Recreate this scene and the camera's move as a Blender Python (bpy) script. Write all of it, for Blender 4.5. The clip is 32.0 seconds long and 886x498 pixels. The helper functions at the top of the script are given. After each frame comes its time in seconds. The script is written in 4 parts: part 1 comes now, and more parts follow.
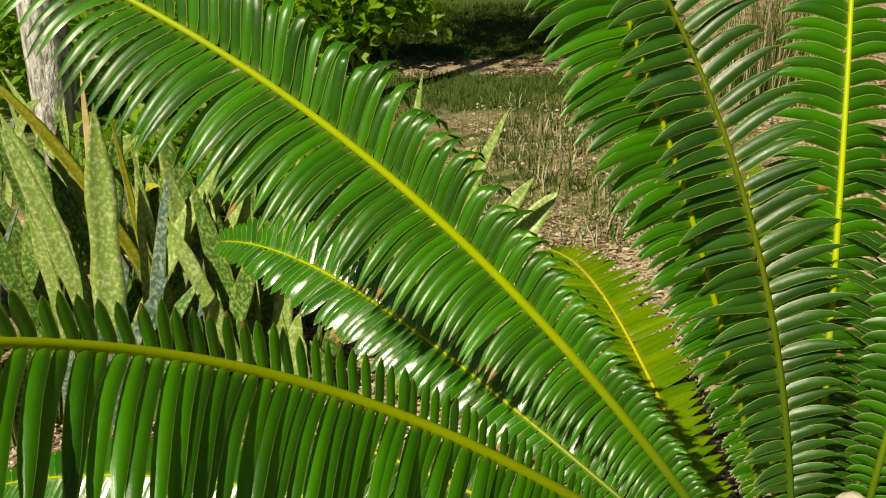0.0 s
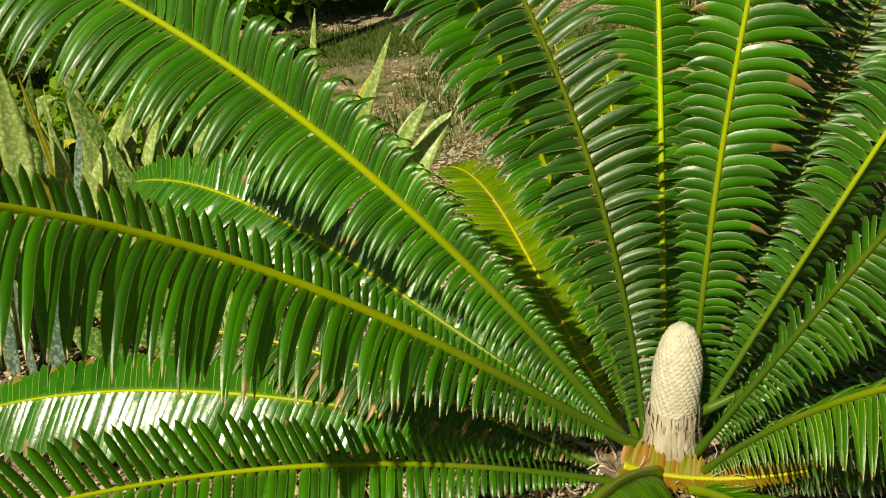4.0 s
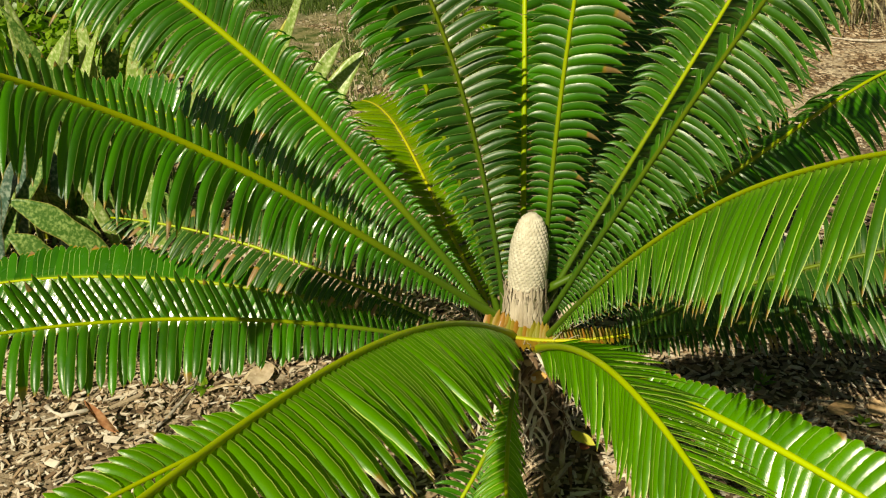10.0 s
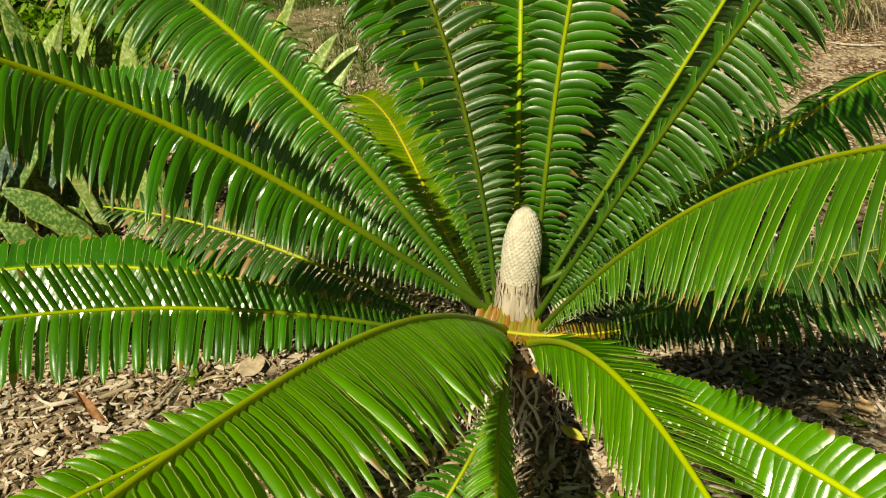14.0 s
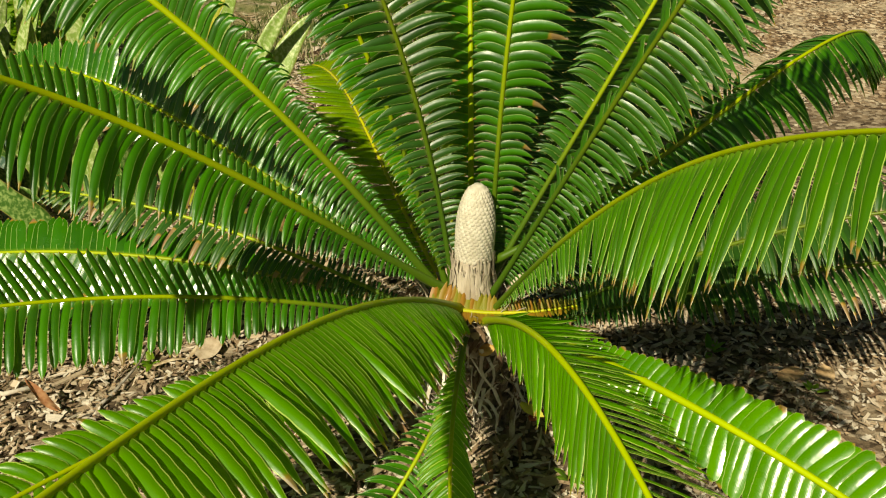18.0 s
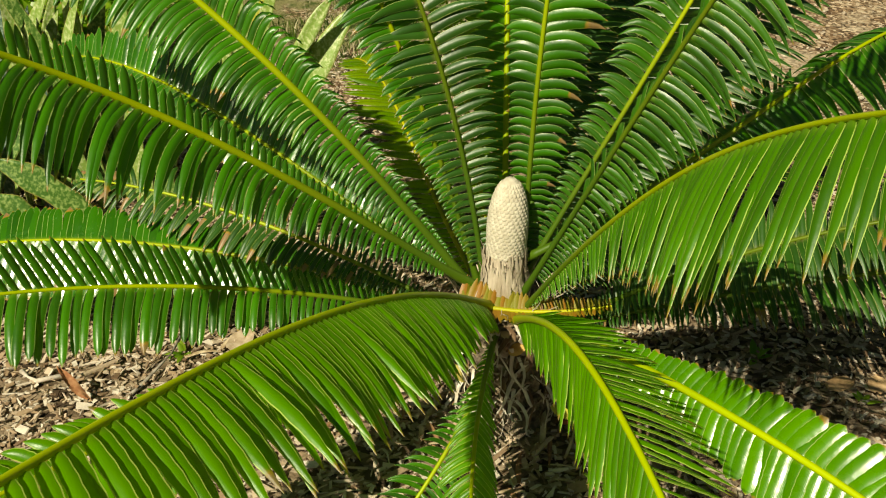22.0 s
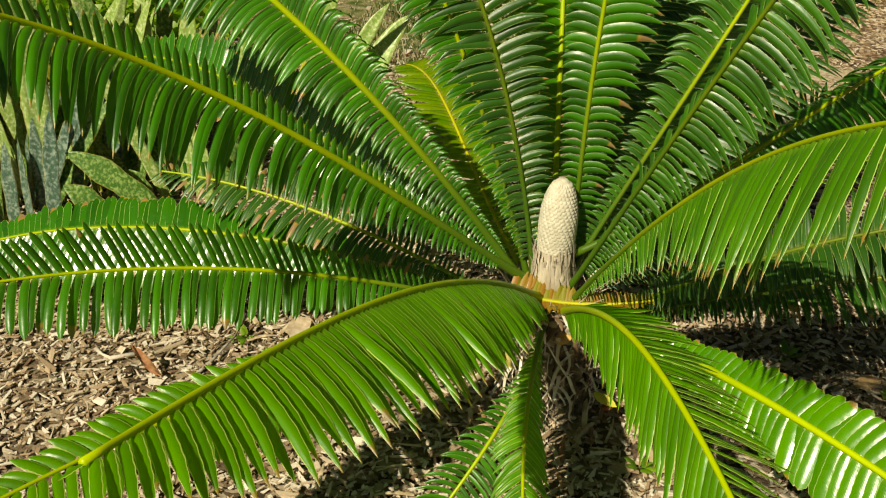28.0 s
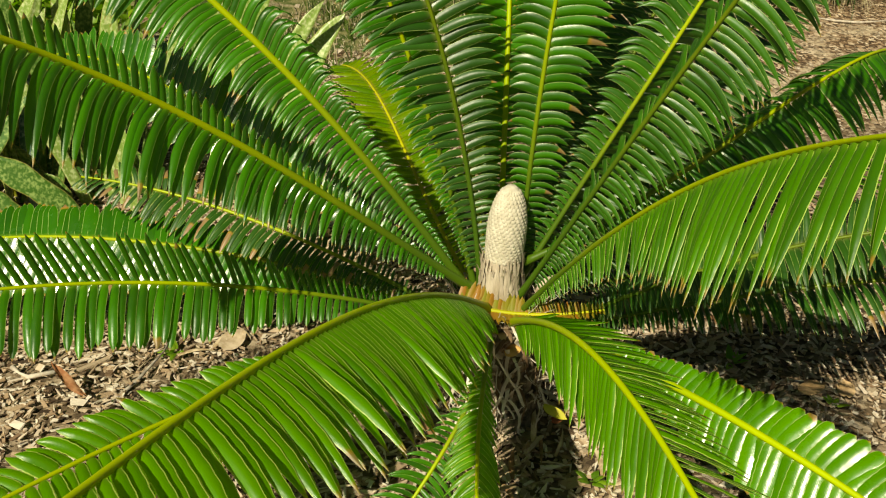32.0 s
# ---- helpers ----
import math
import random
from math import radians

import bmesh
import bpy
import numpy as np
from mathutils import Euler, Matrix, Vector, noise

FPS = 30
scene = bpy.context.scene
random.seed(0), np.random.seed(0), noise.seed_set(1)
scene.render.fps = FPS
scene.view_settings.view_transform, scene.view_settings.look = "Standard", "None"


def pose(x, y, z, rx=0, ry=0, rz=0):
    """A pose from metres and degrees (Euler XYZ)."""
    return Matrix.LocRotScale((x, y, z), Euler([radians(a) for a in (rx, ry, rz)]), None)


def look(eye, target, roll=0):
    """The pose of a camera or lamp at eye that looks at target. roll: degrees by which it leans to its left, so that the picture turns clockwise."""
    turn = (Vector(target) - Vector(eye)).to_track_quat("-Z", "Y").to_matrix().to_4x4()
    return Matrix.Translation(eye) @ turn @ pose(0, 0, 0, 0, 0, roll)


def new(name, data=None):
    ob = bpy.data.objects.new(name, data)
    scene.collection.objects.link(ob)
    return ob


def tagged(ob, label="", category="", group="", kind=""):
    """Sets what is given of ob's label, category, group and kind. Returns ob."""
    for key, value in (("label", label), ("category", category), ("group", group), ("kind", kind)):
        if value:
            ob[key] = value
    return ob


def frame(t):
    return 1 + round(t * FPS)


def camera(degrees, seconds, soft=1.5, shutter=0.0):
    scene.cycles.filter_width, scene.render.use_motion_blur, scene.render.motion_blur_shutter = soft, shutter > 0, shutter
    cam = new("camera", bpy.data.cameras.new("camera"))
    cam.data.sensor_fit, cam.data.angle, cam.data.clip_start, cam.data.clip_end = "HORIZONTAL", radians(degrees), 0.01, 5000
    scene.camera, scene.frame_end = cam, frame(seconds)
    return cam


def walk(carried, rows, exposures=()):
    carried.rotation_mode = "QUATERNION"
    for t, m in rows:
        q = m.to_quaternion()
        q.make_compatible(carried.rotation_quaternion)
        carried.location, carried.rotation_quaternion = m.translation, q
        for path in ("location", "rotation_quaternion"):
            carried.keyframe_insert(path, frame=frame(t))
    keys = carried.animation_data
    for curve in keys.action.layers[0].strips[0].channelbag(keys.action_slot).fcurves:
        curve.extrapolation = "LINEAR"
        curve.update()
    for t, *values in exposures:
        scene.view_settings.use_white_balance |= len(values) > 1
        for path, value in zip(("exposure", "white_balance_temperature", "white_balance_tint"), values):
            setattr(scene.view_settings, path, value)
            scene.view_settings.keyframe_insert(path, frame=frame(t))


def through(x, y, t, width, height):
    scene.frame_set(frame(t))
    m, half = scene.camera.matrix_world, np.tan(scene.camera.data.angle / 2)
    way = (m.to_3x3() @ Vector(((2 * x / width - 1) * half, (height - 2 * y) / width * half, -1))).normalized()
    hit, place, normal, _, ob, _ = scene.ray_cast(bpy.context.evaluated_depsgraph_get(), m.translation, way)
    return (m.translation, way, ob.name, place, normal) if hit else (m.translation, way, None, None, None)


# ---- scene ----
cam = camera(52.9, 32.0, 1.15)
PATH = [
    (0, (0.122, 0.111, 1.695), (-0.001, 1.949, 0.918), -0.6),
    (0.5, (0.144, 0.053, 1.705), (0.025, 1.883, 0.908), -0.4),
    (1, (0.178, -0.02, 1.69), (0.068, 1.806, 0.883), -0.6),
    (1.5, (0.226, -0.082, 1.676), (0.1, 1.745, 0.871), -1.3),
    (2, (0.276, -0.166, 1.681), (0.124, 1.653, 0.865), -2.4),
    (2.5, (0.296, -0.219, 1.678), (0.136, 1.6, 0.862), -3.7),
    (3, (0.275, -0.17, 1.685), (0.109, 1.647, 0.866), -4.9),
    (3.5, (0.265, -0.127, 1.645), (0.122, 1.688, 0.816), -5.9),
    (4, (0.317, -0.138, 1.633), (0.276, 1.669, 0.776), -4.8),
    (4.5, (0.393, -0.152, 1.632), (0.428, 1.657, 0.781), -4.3),
    (6.5, (0.261, -0.397, 1.681), (0.338, 1.452, 0.922), -2.2),
    (7, (0.202, -0.431, 1.653), (0.276, 1.391, 0.83), -1.7),
    (7.5, (0.203, -0.49, 1.648), (0.275, 1.309, 0.779), -1.8),
    (8, (0.279, -0.535, 1.667), (0.37, 1.263, 0.794), -1.8),
    (8.5, (0.432, -0.572, 1.682), (0.541, 1.226, 0.814), -1.5),
    (9, (0.502, -0.583, 1.64), (0.618, 1.213, 0.767), -1.5),
    (9.5, (0.494, -0.566, 1.634), (0.6, 1.206, 0.712), -1.4),
    (10, (0.411, -0.572, 1.643), (0.513, 1.198, 0.717), -1.5),
    (10.5, (0.379, -0.568, 1.642), (0.482, 1.2, 0.713), -1.5),
    (11, (0.375, -0.567, 1.645), (0.481, 1.202, 0.718), -1.4),
    (11.5, (0.369, -0.573, 1.656), (0.48, 1.196, 0.729), -1.0),
    (12, (0.376, -0.579, 1.648), (0.484, 1.193, 0.727), -0.8),
    (12.5, (0.363, -0.572, 1.652), (0.472, 1.201, 0.733), -0.7),
    (13, (0.329, -0.575, 1.644), (0.45, 1.197, 0.724), -0.5),
    (13.5, (0.358, -0.575, 1.654), (0.479, 1.197, 0.734), -0.5),
    (14, (0.4, -0.582, 1.633), (0.526, 1.185, 0.705), -0.3),
    (14.5, (0.449, -0.595, 1.627), (0.569, 1.157, 0.67), -0.4),
    (15, (0.491, -0.588, 1.63), (0.604, 1.16, 0.666), -0.4),
    (15.5, (0.473, -0.599, 1.624), (0.571, 1.139, 0.639), -0.7),
    (17.5, (0.405, -0.572, 1.653), (0.592, 1.144, 0.642), -1.2),
    (18, (0.481, -0.523, 1.65), (0.641, 1.197, 0.642), -1.1),
    (18.5, (0.507, -0.495, 1.635), (0.544, 1.236, 0.633), -1.7),
    (19, (0.496, -0.498, 1.621), (0.497, 1.235, 0.623), -2.1),
    (19.5, (0.468, -0.52, 1.65), (0.483, 1.213, 0.653), -2.0),
    (20, (0.389, -0.559, 1.649), (0.455, 1.173, 0.653), -2.2),
    (20.5, (0.382, -0.557, 1.642), (0.45, 1.174, 0.644), -2.7),
    (21, (0.449, -0.519, 1.638), (0.52, 1.214, 0.641), -2.6),
    (21.5, (0.503, -0.494, 1.628), (0.564, 1.239, 0.63), -2.5),
    (22, (0.543, -0.483, 1.606), (0.581, 1.247, 0.603), -2.0),
    (22.5, (0.529, -0.451, 1.618), (0.55, 1.275, 0.607), -2.1),
    (23, (0.455, -0.424, 1.631), (0.483, 1.294, 0.607), -1.9),
    (23.5, (0.476, -0.416, 1.616), (0.501, 1.295, 0.58), -2.4),
    (24, (0.498, -0.435, 1.62), (0.521, 1.277, 0.587), -2.4),
    (24.5, (0.511, -0.463, 1.624), (0.525, 1.249, 0.591), -2.4),
    (25, (0.526, -0.494, 1.621), (0.522, 1.221, 0.592), -2.1),
    (25.5, (0.514, -0.517, 1.618), (0.443, 1.199, 0.594), -1.3),
    (27.5, (0.415, -0.701, 1.657), (0.386, 1.037, 0.669), -1.2),
    (28, (0.456, -0.642, 1.659), (0.444, 1.097, 0.672), -1.3),
    (28.5, (0.487, -0.574, 1.639), (0.477, 1.172, 0.663), -1.1),
    (29, (0.492, -0.509, 1.623), (0.476, 1.233, 0.642), -0.5),
    (29.5, (0.445, -0.547, 1.627), (0.43, 1.196, 0.647), -0.4),
    (30, (0.385, -0.582, 1.628), (0.388, 1.158, 0.643), -0.7),
    (30.5, (0.388, -0.599, 1.633), (0.504, 1.137, 0.647), -0.2),
    (31, (0.42, -0.577, 1.642), (0.61, 1.153, 0.657), 0.9),
    (31.5, (0.431, -0.554, 1.631), (0.612, 1.179, 0.648), 1.0),
    (32, (0.409, -0.547, 1.635), (0.563, 1.185, 0.647), 1.0),
]
walk(cam, [(t, look(eye, target, roll)) for t, eye, target, roll in PATH], [(0, 0.06, 8050, 0), (32, 0.06, 8050, 0)])

# ---- world and sun ----
SUN_AZ, SUN_EL = 238.0, 45.0     # where the sun stands: degrees from +x towards +y, and above the horizon
world = bpy.data.worlds.new("sky")
scene.world = world
world.use_nodes = True
wn = world.node_tree.nodes
sky = wn.new("ShaderNodeTexSky")
sky.sky_type, sky.sun_disc = "NISHITA", False
sky.sun_elevation, sky.sun_rotation = radians(SUN_EL), radians(90 - SUN_AZ)
world.node_tree.links.new(sky.outputs[0], wn["Background"].inputs[0])
wn["Background"].inputs[1].default_value = 0.018
sun_data = bpy.data.lights.new("sun", "SUN")
sun_data.energy, sun_data.angle, sun_data.color = 5.0, radians(0.53), (1.0, 0.95, 0.86)
sun = new("sun", sun_data)
sun_way = Vector((math.cos(radians(SUN_EL)) * math.cos(radians(SUN_AZ)), math.cos(radians(SUN_EL)) * math.sin(radians(SUN_AZ)), math.sin(radians(SUN_EL))))
sun.matrix_world = look(sun_way * 30, (0, 0, 0))


# ---- materials ----
class Nodes:
    """A small builder of node materials."""

    def __init__(self, name):
        self.mat = bpy.data.materials.new(name)
        self.mat.use_nodes = True
        self.tree = self.mat.node_tree
        self.bsdf = self.tree.nodes["Principled BSDF"]
        self.out = self.tree.nodes["Material Output"]

    def add(self, kind, **inputs):
        n = self.tree.nodes.new(kind)
        for key, v in inputs.items():
            self.put(n.inputs[key.replace("_", " ")], v)
        return n

    def put(self, socket, v):
        if isinstance(v, bpy.types.NodeSocket):
            self.tree.links.new(v, socket)
        else:
            socket.default_value = v

    def math(self, op, a, b=0.0, c=None):
        n = self.tree.nodes.new("ShaderNodeMath")
        n.operation = op
        self.put(n.inputs[0], a)
        self.put(n.inputs[1], b)
        if c is not None:
            self.put(n.inputs[2], c)
        return n.outputs[0]

    def mix(self, f, a, b):
        n = self.tree.nodes.new("ShaderNodeMix")
        n.data_type = "RGBA"
        self.put(n.inputs[0], f)
        self.put(n.inputs[6], a if isinstance(a, bpy.types.NodeSocket) else (*a, 1))
        self.put(n.inputs[7], b if isinstance(b, bpy.types.NodeSocket) else (*b, 1))
        return n.outputs[2]

    def ramp(self, f, *stops):
        n = self.tree.nodes.new("ShaderNodeValToRGB")
        while len(n.color_ramp.elements) < len(stops):
            n.color_ramp.elements.new(0.5)
        for e, (p, c) in zip(n.color_ramp.elements, stops):
            e.position, e.color = p, (*c, 1)
        self.put(n.inputs[0], f)
        return n.outputs[0]

    def step(self, v, lo, hi):
        n = self.tree.nodes.new("ShaderNodeMapRange")
        n.interpolation_type = "SMOOTHSTEP"
        for k, x in enumerate((v, lo, hi, 0.0, 1.0)):
            self.put(n.inputs[k], x)
        return n.outputs[0]

    def coords(self, which="Object"):
        return self.add("ShaderNodeTexCoord").outputs[which]

    def uv(self, layer):
        n = self.add("ShaderNodeUVMap")
        n.uv_map = layer
        return self.add("ShaderNodeSeparateXYZ", Vector=n.outputs[0])

    def noise(self, scale, detail=4.0, where=None, rough=0.55):
        n = self.add("ShaderNodeTexNoise", Scale=scale, Detail=detail, Roughness=rough)
        self.put(n.inputs["Vector"], where if where is not None else self.coords("Object"))
        return n.outputs["Fac"]

    def scaled(self, x, y, z, which="Object"):
        n = self.add("ShaderNodeMapping", Vector=self.coords(which))
        n.inputs["Scale"].default_value = (x, y, z)
        return n.outputs[0]

    def bump(self, height, strength=0.3, distance=0.01):
        n = self.add("ShaderNodeBump", Strength=strength, Distance=distance, Height=height)
        self.put(self.bsdf.inputs["Normal"], n.outputs[0])
        return n.outputs[0]

    def finish(self, color, rough=0.6, spec=0.5, through=0.0, through_color=None):
        self.put(self.bsdf.inputs["Base Color"], color if isinstance(color, bpy.types.NodeSocket) else (*color, 1))
        self.put(self.bsdf.inputs["Roughness"], rough)
        self.put(self.bsdf.inputs["Specular IOR Level"], spec)
        if through:
            tr = self.add("ShaderNodeBsdfTranslucent", Color=through_color if through_color is not None else color)
            mx = self.add("ShaderNodeMixShader", Fac=through)
            self.tree.links.new(self.bsdf.outputs[0], mx.inputs[1])
            self.tree.links.new(tr.outputs[0], mx.inputs[2])
            self.tree.links.new(mx.outputs[0], self.out.inputs[0])
        return self.mat


def leaf_material(name, dark, light, edge=(0.16, 0.30, 0.02), rough=0.22, through=0.15, rim=0.36, line=0.466, pale=(0.40, 0.52, 0.16)):
    """A leathery leaflet: fine length-wise veins, pale margins, tips that dry to tan; layer Var holds chance and dry length."""
    m = Nodes(name)
    uv, var = m.uv("Along"), m.uv("Var")
    cloud = m.noise(9.0, 3.0)
    base = m.mix(m.math("MULTIPLY_ADD", var.outputs[0], 0.65, m.math("MULTIPLY_ADD", cloud, 0.7, -0.17)), dark, light)
    vein = m.math("SINE", m.math("MULTIPLY", uv.outputs[0], 75.0))
    base = m.mix(m.math("MULTIPLY_ADD", vein, 0.02, 0.03), base, (0.12, 0.27, 0.01))
    side = m.math("ABSOLUTE", m.math("SUBTRACT", uv.outputs[0], 0.5))
    base = m.mix(m.math("MULTIPLY", m.step(side, 0.43, 0.46), rim), base, edge)
    base = m.mix(m.math("MULTIPLY", m.step(side, line - 0.014, line + 0.004), min(1.0, rim * 2.0)), base, pale)
    base = m.mix(m.math("MULTIPLY", m.step(uv.outputs[1], 0.10, 0.0), 0.6), base, edge)
    dry = m.math("ADD", m.math("SUBTRACT", m.math("ADD", uv.outputs[1], var.outputs[1]), 1.0), m.math("MULTIPLY_ADD", m.noise(60.0, 3.0), 0.12, -0.06))
    base = m.mix(m.step(dry, -0.05, 0.01), base, (0.38, 0.22, 0.03))
    base = m.mix(m.step(dry, 0.0, 0.05), base, m.mix(m.noise(40.0), (0.17, 0.085, 0.03), (0.40, 0.27, 0.12)))
    spot = m.step(m.noise(140.0, 2.0), 0.70, 0.76)
    base = m.mix(m.math("MULTIPLY", spot, 0.35), base, (0.25, 0.25, 0.06))
    m.bump(m.math("ADD", m.math("MULTIPLY", vein, 0.03), m.math("MULTIPLY", m.noise(38.0, 3.0), 1.4)), 0.35, 0.0018)
    glow = m.mix(0.6, base, (0.25, 0.61, 0.008))
    return m.finish(base, m.math("MULTIPLY_ADD", m.noise(26.0), 0.36, rough - 0.12), 0.72, through, glow)


LEAF = leaf_material("cycad_leaflet", (0.007, 0.060, 0.003), (0.058, 0.275, 0.005), rough=0.29, through=0.3)
LEAF_YOUNG = leaf_material("cycad_leaflet_bright", (0.055, 0.21, 0.002), (0.145, 0.43, 0.004), rough=0.28, through=0.5, rim=0.62, line=0.432, pale=(0.62, 0.80, 0.16))
LEAF_FRESH = leaf_material("cycad_leaflet_fresh", (0.024, 0.115, 0.002), (0.082, 0.28, 0.003), rough=0.3, through=0.34, rim=0.6, line=0.44, pale=(0.55, 0.72, 0.16))
# Old fronds' dull green; its dark tone also puts shade into the back fronds.
LEAF_OLD_SHADED = leaf_material("cycad_leaflet_old_shaded", (0.008, 0.048, 0.003), (0.026, 0.112, 0.005), edge=(0.14, 0.17, 0.03), rough=0.36, through=0.08)
LEAF_DEEP = leaf_material("cycad_leaflet_deep_green", (0.009, 0.062, 0.003), (0.048, 0.20, 0.004), rough=0.34, through=0.16)
LEAF_GLOSSY = leaf_material("cycad_leaflet_glossy", (0.010, 0.075, 0.003), (0.035, 0.19, 0.005), rough=0.17, through=0.12)
LEAF_AMBER = leaf_material("cycad_leaflet_amber", (0.46, 0.14, 0.015), (0.26, 0.30, 0.015), edge=(0.42, 0.18, 0.02), rough=0.5, through=0.3, rim=0.05)
LEAF_SHINY = leaf_material("cycad_leaflet_shiny", (0.045, 0.19, 0.002), (0.105, 0.33, 0.003), rough=0.2, through=0.25, rim=0.5)
LEAF_YELLOW = leaf_material("cycad_leaflet_yellowing", (0.09, 0.26, 0.004), (0.30, 0.44, 0.008), edge=(0.4, 0.36, 0.03), through=0.5)


def rachis_material(name, a, b, low=0.85):
    m = Nodes(name)
    uv = m.uv("Along")
    c = m.mix(m.noise(14.0, 3.0), a, b)
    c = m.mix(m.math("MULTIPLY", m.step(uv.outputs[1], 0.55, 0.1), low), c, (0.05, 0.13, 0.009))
    m.bump(m.noise(180.0, 2.0), 0.2, 0.001)
    return m.finish(c, 0.42, 0.45, 0.15)


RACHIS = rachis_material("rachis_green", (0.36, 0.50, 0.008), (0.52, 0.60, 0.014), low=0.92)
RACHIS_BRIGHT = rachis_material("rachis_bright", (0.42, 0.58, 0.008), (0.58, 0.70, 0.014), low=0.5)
# Ribs darkened to carry shade on back fronds; also serves duller green ribs.
RACHIS_DULL_SHADED = rachis_material("rachis_dull_shaded", (0.08, 0.15, 0.006), (0.20, 0.27, 0.010))
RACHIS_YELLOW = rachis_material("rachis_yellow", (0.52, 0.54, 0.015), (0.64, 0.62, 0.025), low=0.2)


def mulch_material(name, chips=False):
    m = Nodes(name)
    if chips:
        r = m.uv("Var").outputs[0]
    else:
        v = m.add("ShaderNodeTexVoronoi", Vector=m.scaled(26, 60, 1), Scale=1.0)
        r = m.add("ShaderNodeSeparateXYZ", Vector=v.outputs["Color"]).outputs[0]
    c = m.ramp(r, (0.0, (0.05, 0.033, 0.019)), (0.3, (0.20, 0.125, 0.075)), (0.55, (0.46, 0.325, 0.20)), (0.8, (0.70, 0.565, 0.41)), (1.0, (0.86, 0.78, 0.65)))
    c = m.mix(m.math("MULTIPLY", m.noise(90.0, 4.0, m.scaled(1, 6, 1)), 0.5), c, (0.13, 0.08, 0.05))
    m.bump(m.noise(120.0, 4.0), 0.6, 0.004)
    return m.finish(c, 0.85, 0.25)


CHIP = mulch_material("bark_chip", True)


def ground_material():
    """Mulch near the cycad, a pale path to the east with litter and painted dappled shade, dry and green lawn beyond.
    """
    m = Nodes("garden_ground")
    at = m.coords("Object")
    xyz = m.add("ShaderNodeSeparateXYZ", Vector=at)
    v = m.add("ShaderNodeTexVoronoi", Vector=m.scaled(30, 55, 1), Scale=1.0)
    r = m.add("ShaderNodeSeparateXYZ", Vector=v.outputs["Color"]).outputs[0]
    mulch = m.ramp(r, (0.0, (0.05, 0.034, 0.022)), (0.5, (0.20, 0.145, 0.09)), (1.0, (0.42, 0.34, 0.24)))
    wob = m.math("MULTIPLY_ADD", m.noise(1.1, 4.0), 2.4, -1.2)
    sand = m.mix(m.noise(9.0, 6.0), (0.34, 0.26, 0.16), (0.74, 0.63, 0.46))
    flake = m.add("ShaderNodeSeparateXYZ", Vector=m.add("ShaderNodeTexVoronoi", Vector=m.scaled(52, 40, 1), Scale=1.0).outputs["Color"]).outputs[1]
    # Litter flakes; their dark patches also paint dappled tree shade onto the path.
    litter_dapple = m.ramp(flake, (0.0, (0.045, 0.028, 0.017)), (0.45, (0.20, 0.125, 0.07)), (0.75, (0.44, 0.31, 0.19)), (1.0, (0.78, 0.66, 0.49)))
    sand = m.mix(m.step(m.math("MULTIPLY_ADD", m.noise(42.0, 5.0), 0.55, m.noise(1.7, 3.0)), 0.60, 0.80), sand, litter_dapple)
    turf = m.mix(m.noise(45.0, 5.0), (0.025, 0.055, 0.010), (0.11, 0.15, 0.035))
    straw = m.mix(m.noise(60.0, 5.0), (0.10, 0.105, 0.03), (0.36, 0.33, 0.16))
    grass = m.mix(m.math("MULTIPLY", m.step(m.noise(1.6, 4.0), 0.46, 0.64), m.step(xyz.outputs[1], 8.5, 6.5)), turf, straw)
    far = m.step(m.math("ADD", xyz.outputs[1], wob), 2.9, 4.0)
    c = m.mix(far, mulch, sand)
    edge = m.math("ADD", xyz.outputs[1], m.math("MULTIPLY", wob, 0.5))
    lawn = m.math("MULTIPLY", m.step(edge, 6.3, 7.2), m.step(m.math("ADD", xyz.outputs[0], wob), 2.3, 1.2))
    track = m.math("MULTIPLY", m.step(edge, 8.0, 8.3), m.step(edge, 9.2, 8.9))
    lawn = m.math("MULTIPLY", lawn, m.math("SUBTRACT", 1.0, m.math("MULTIPLY", track, 0.9)))
    c = m.mix(lawn, c, grass)
    c = m.mix(m.math("MULTIPLY", m.math("MULTIPLY", m.step(m.noise(2.6, 4.0), 0.36, 0.50), m.step(edge, 4.0, 4.6)), m.math("MULTIPLY", m.step(edge, 7.0, 6.2), m.step(xyz.outputs[0], 2.2, 1.4))), c, m.mix(m.step(m.noise(7.0, 4.0), 0.40, 0.58), turf, straw))
    m.bump(m.math("ADD", m.noise(45.0, 5.0), m.math("MULTIPLY", r, 0.5)), 0.7, 0.02)
    return m.finish(c, 0.95, 0.15)


def simple(name, a, b, scale=12.0, rough=0.7, bump=0.3, dist=0.004, spec=0.4, through=0.0, stretch=(1, 1, 1)):
    m = Nodes(name)
    n = m.noise(scale, 5.0, m.scaled(*stretch))
    c = m.mix(m.step(n, 0.3, 0.7), a, b)
    m.bump(m.noise(scale * 3.5, 4.0, m.scaled(*stretch)), bump, dist)
    return m.finish(c, rough, spec, through)


# ---- geometry helpers ----
def mesh_of(name, verts, faces, material, along=None, var=None, smooth=True):
    me = bpy.data.meshes.new(name)
    me.from_pydata([tuple(v) for v in verts], [], faces)
    me.materials.append(material)
    if smooth:
        me.polygons.foreach_set("use_smooth", [True] * len(me.polygons))
    loops = np.empty(len(me.loops), dtype=np.int32)
    me.loops.foreach_get("vertex_index", loops)
    for layer, data in (("Along", along), ("Var", var)):
        if data is not None:
            uv = me.uv_layers.new(name=layer)
            uv.data.foreach_set("uv", np.asarray(data, dtype=np.float32)[loops].ravel())
    return me


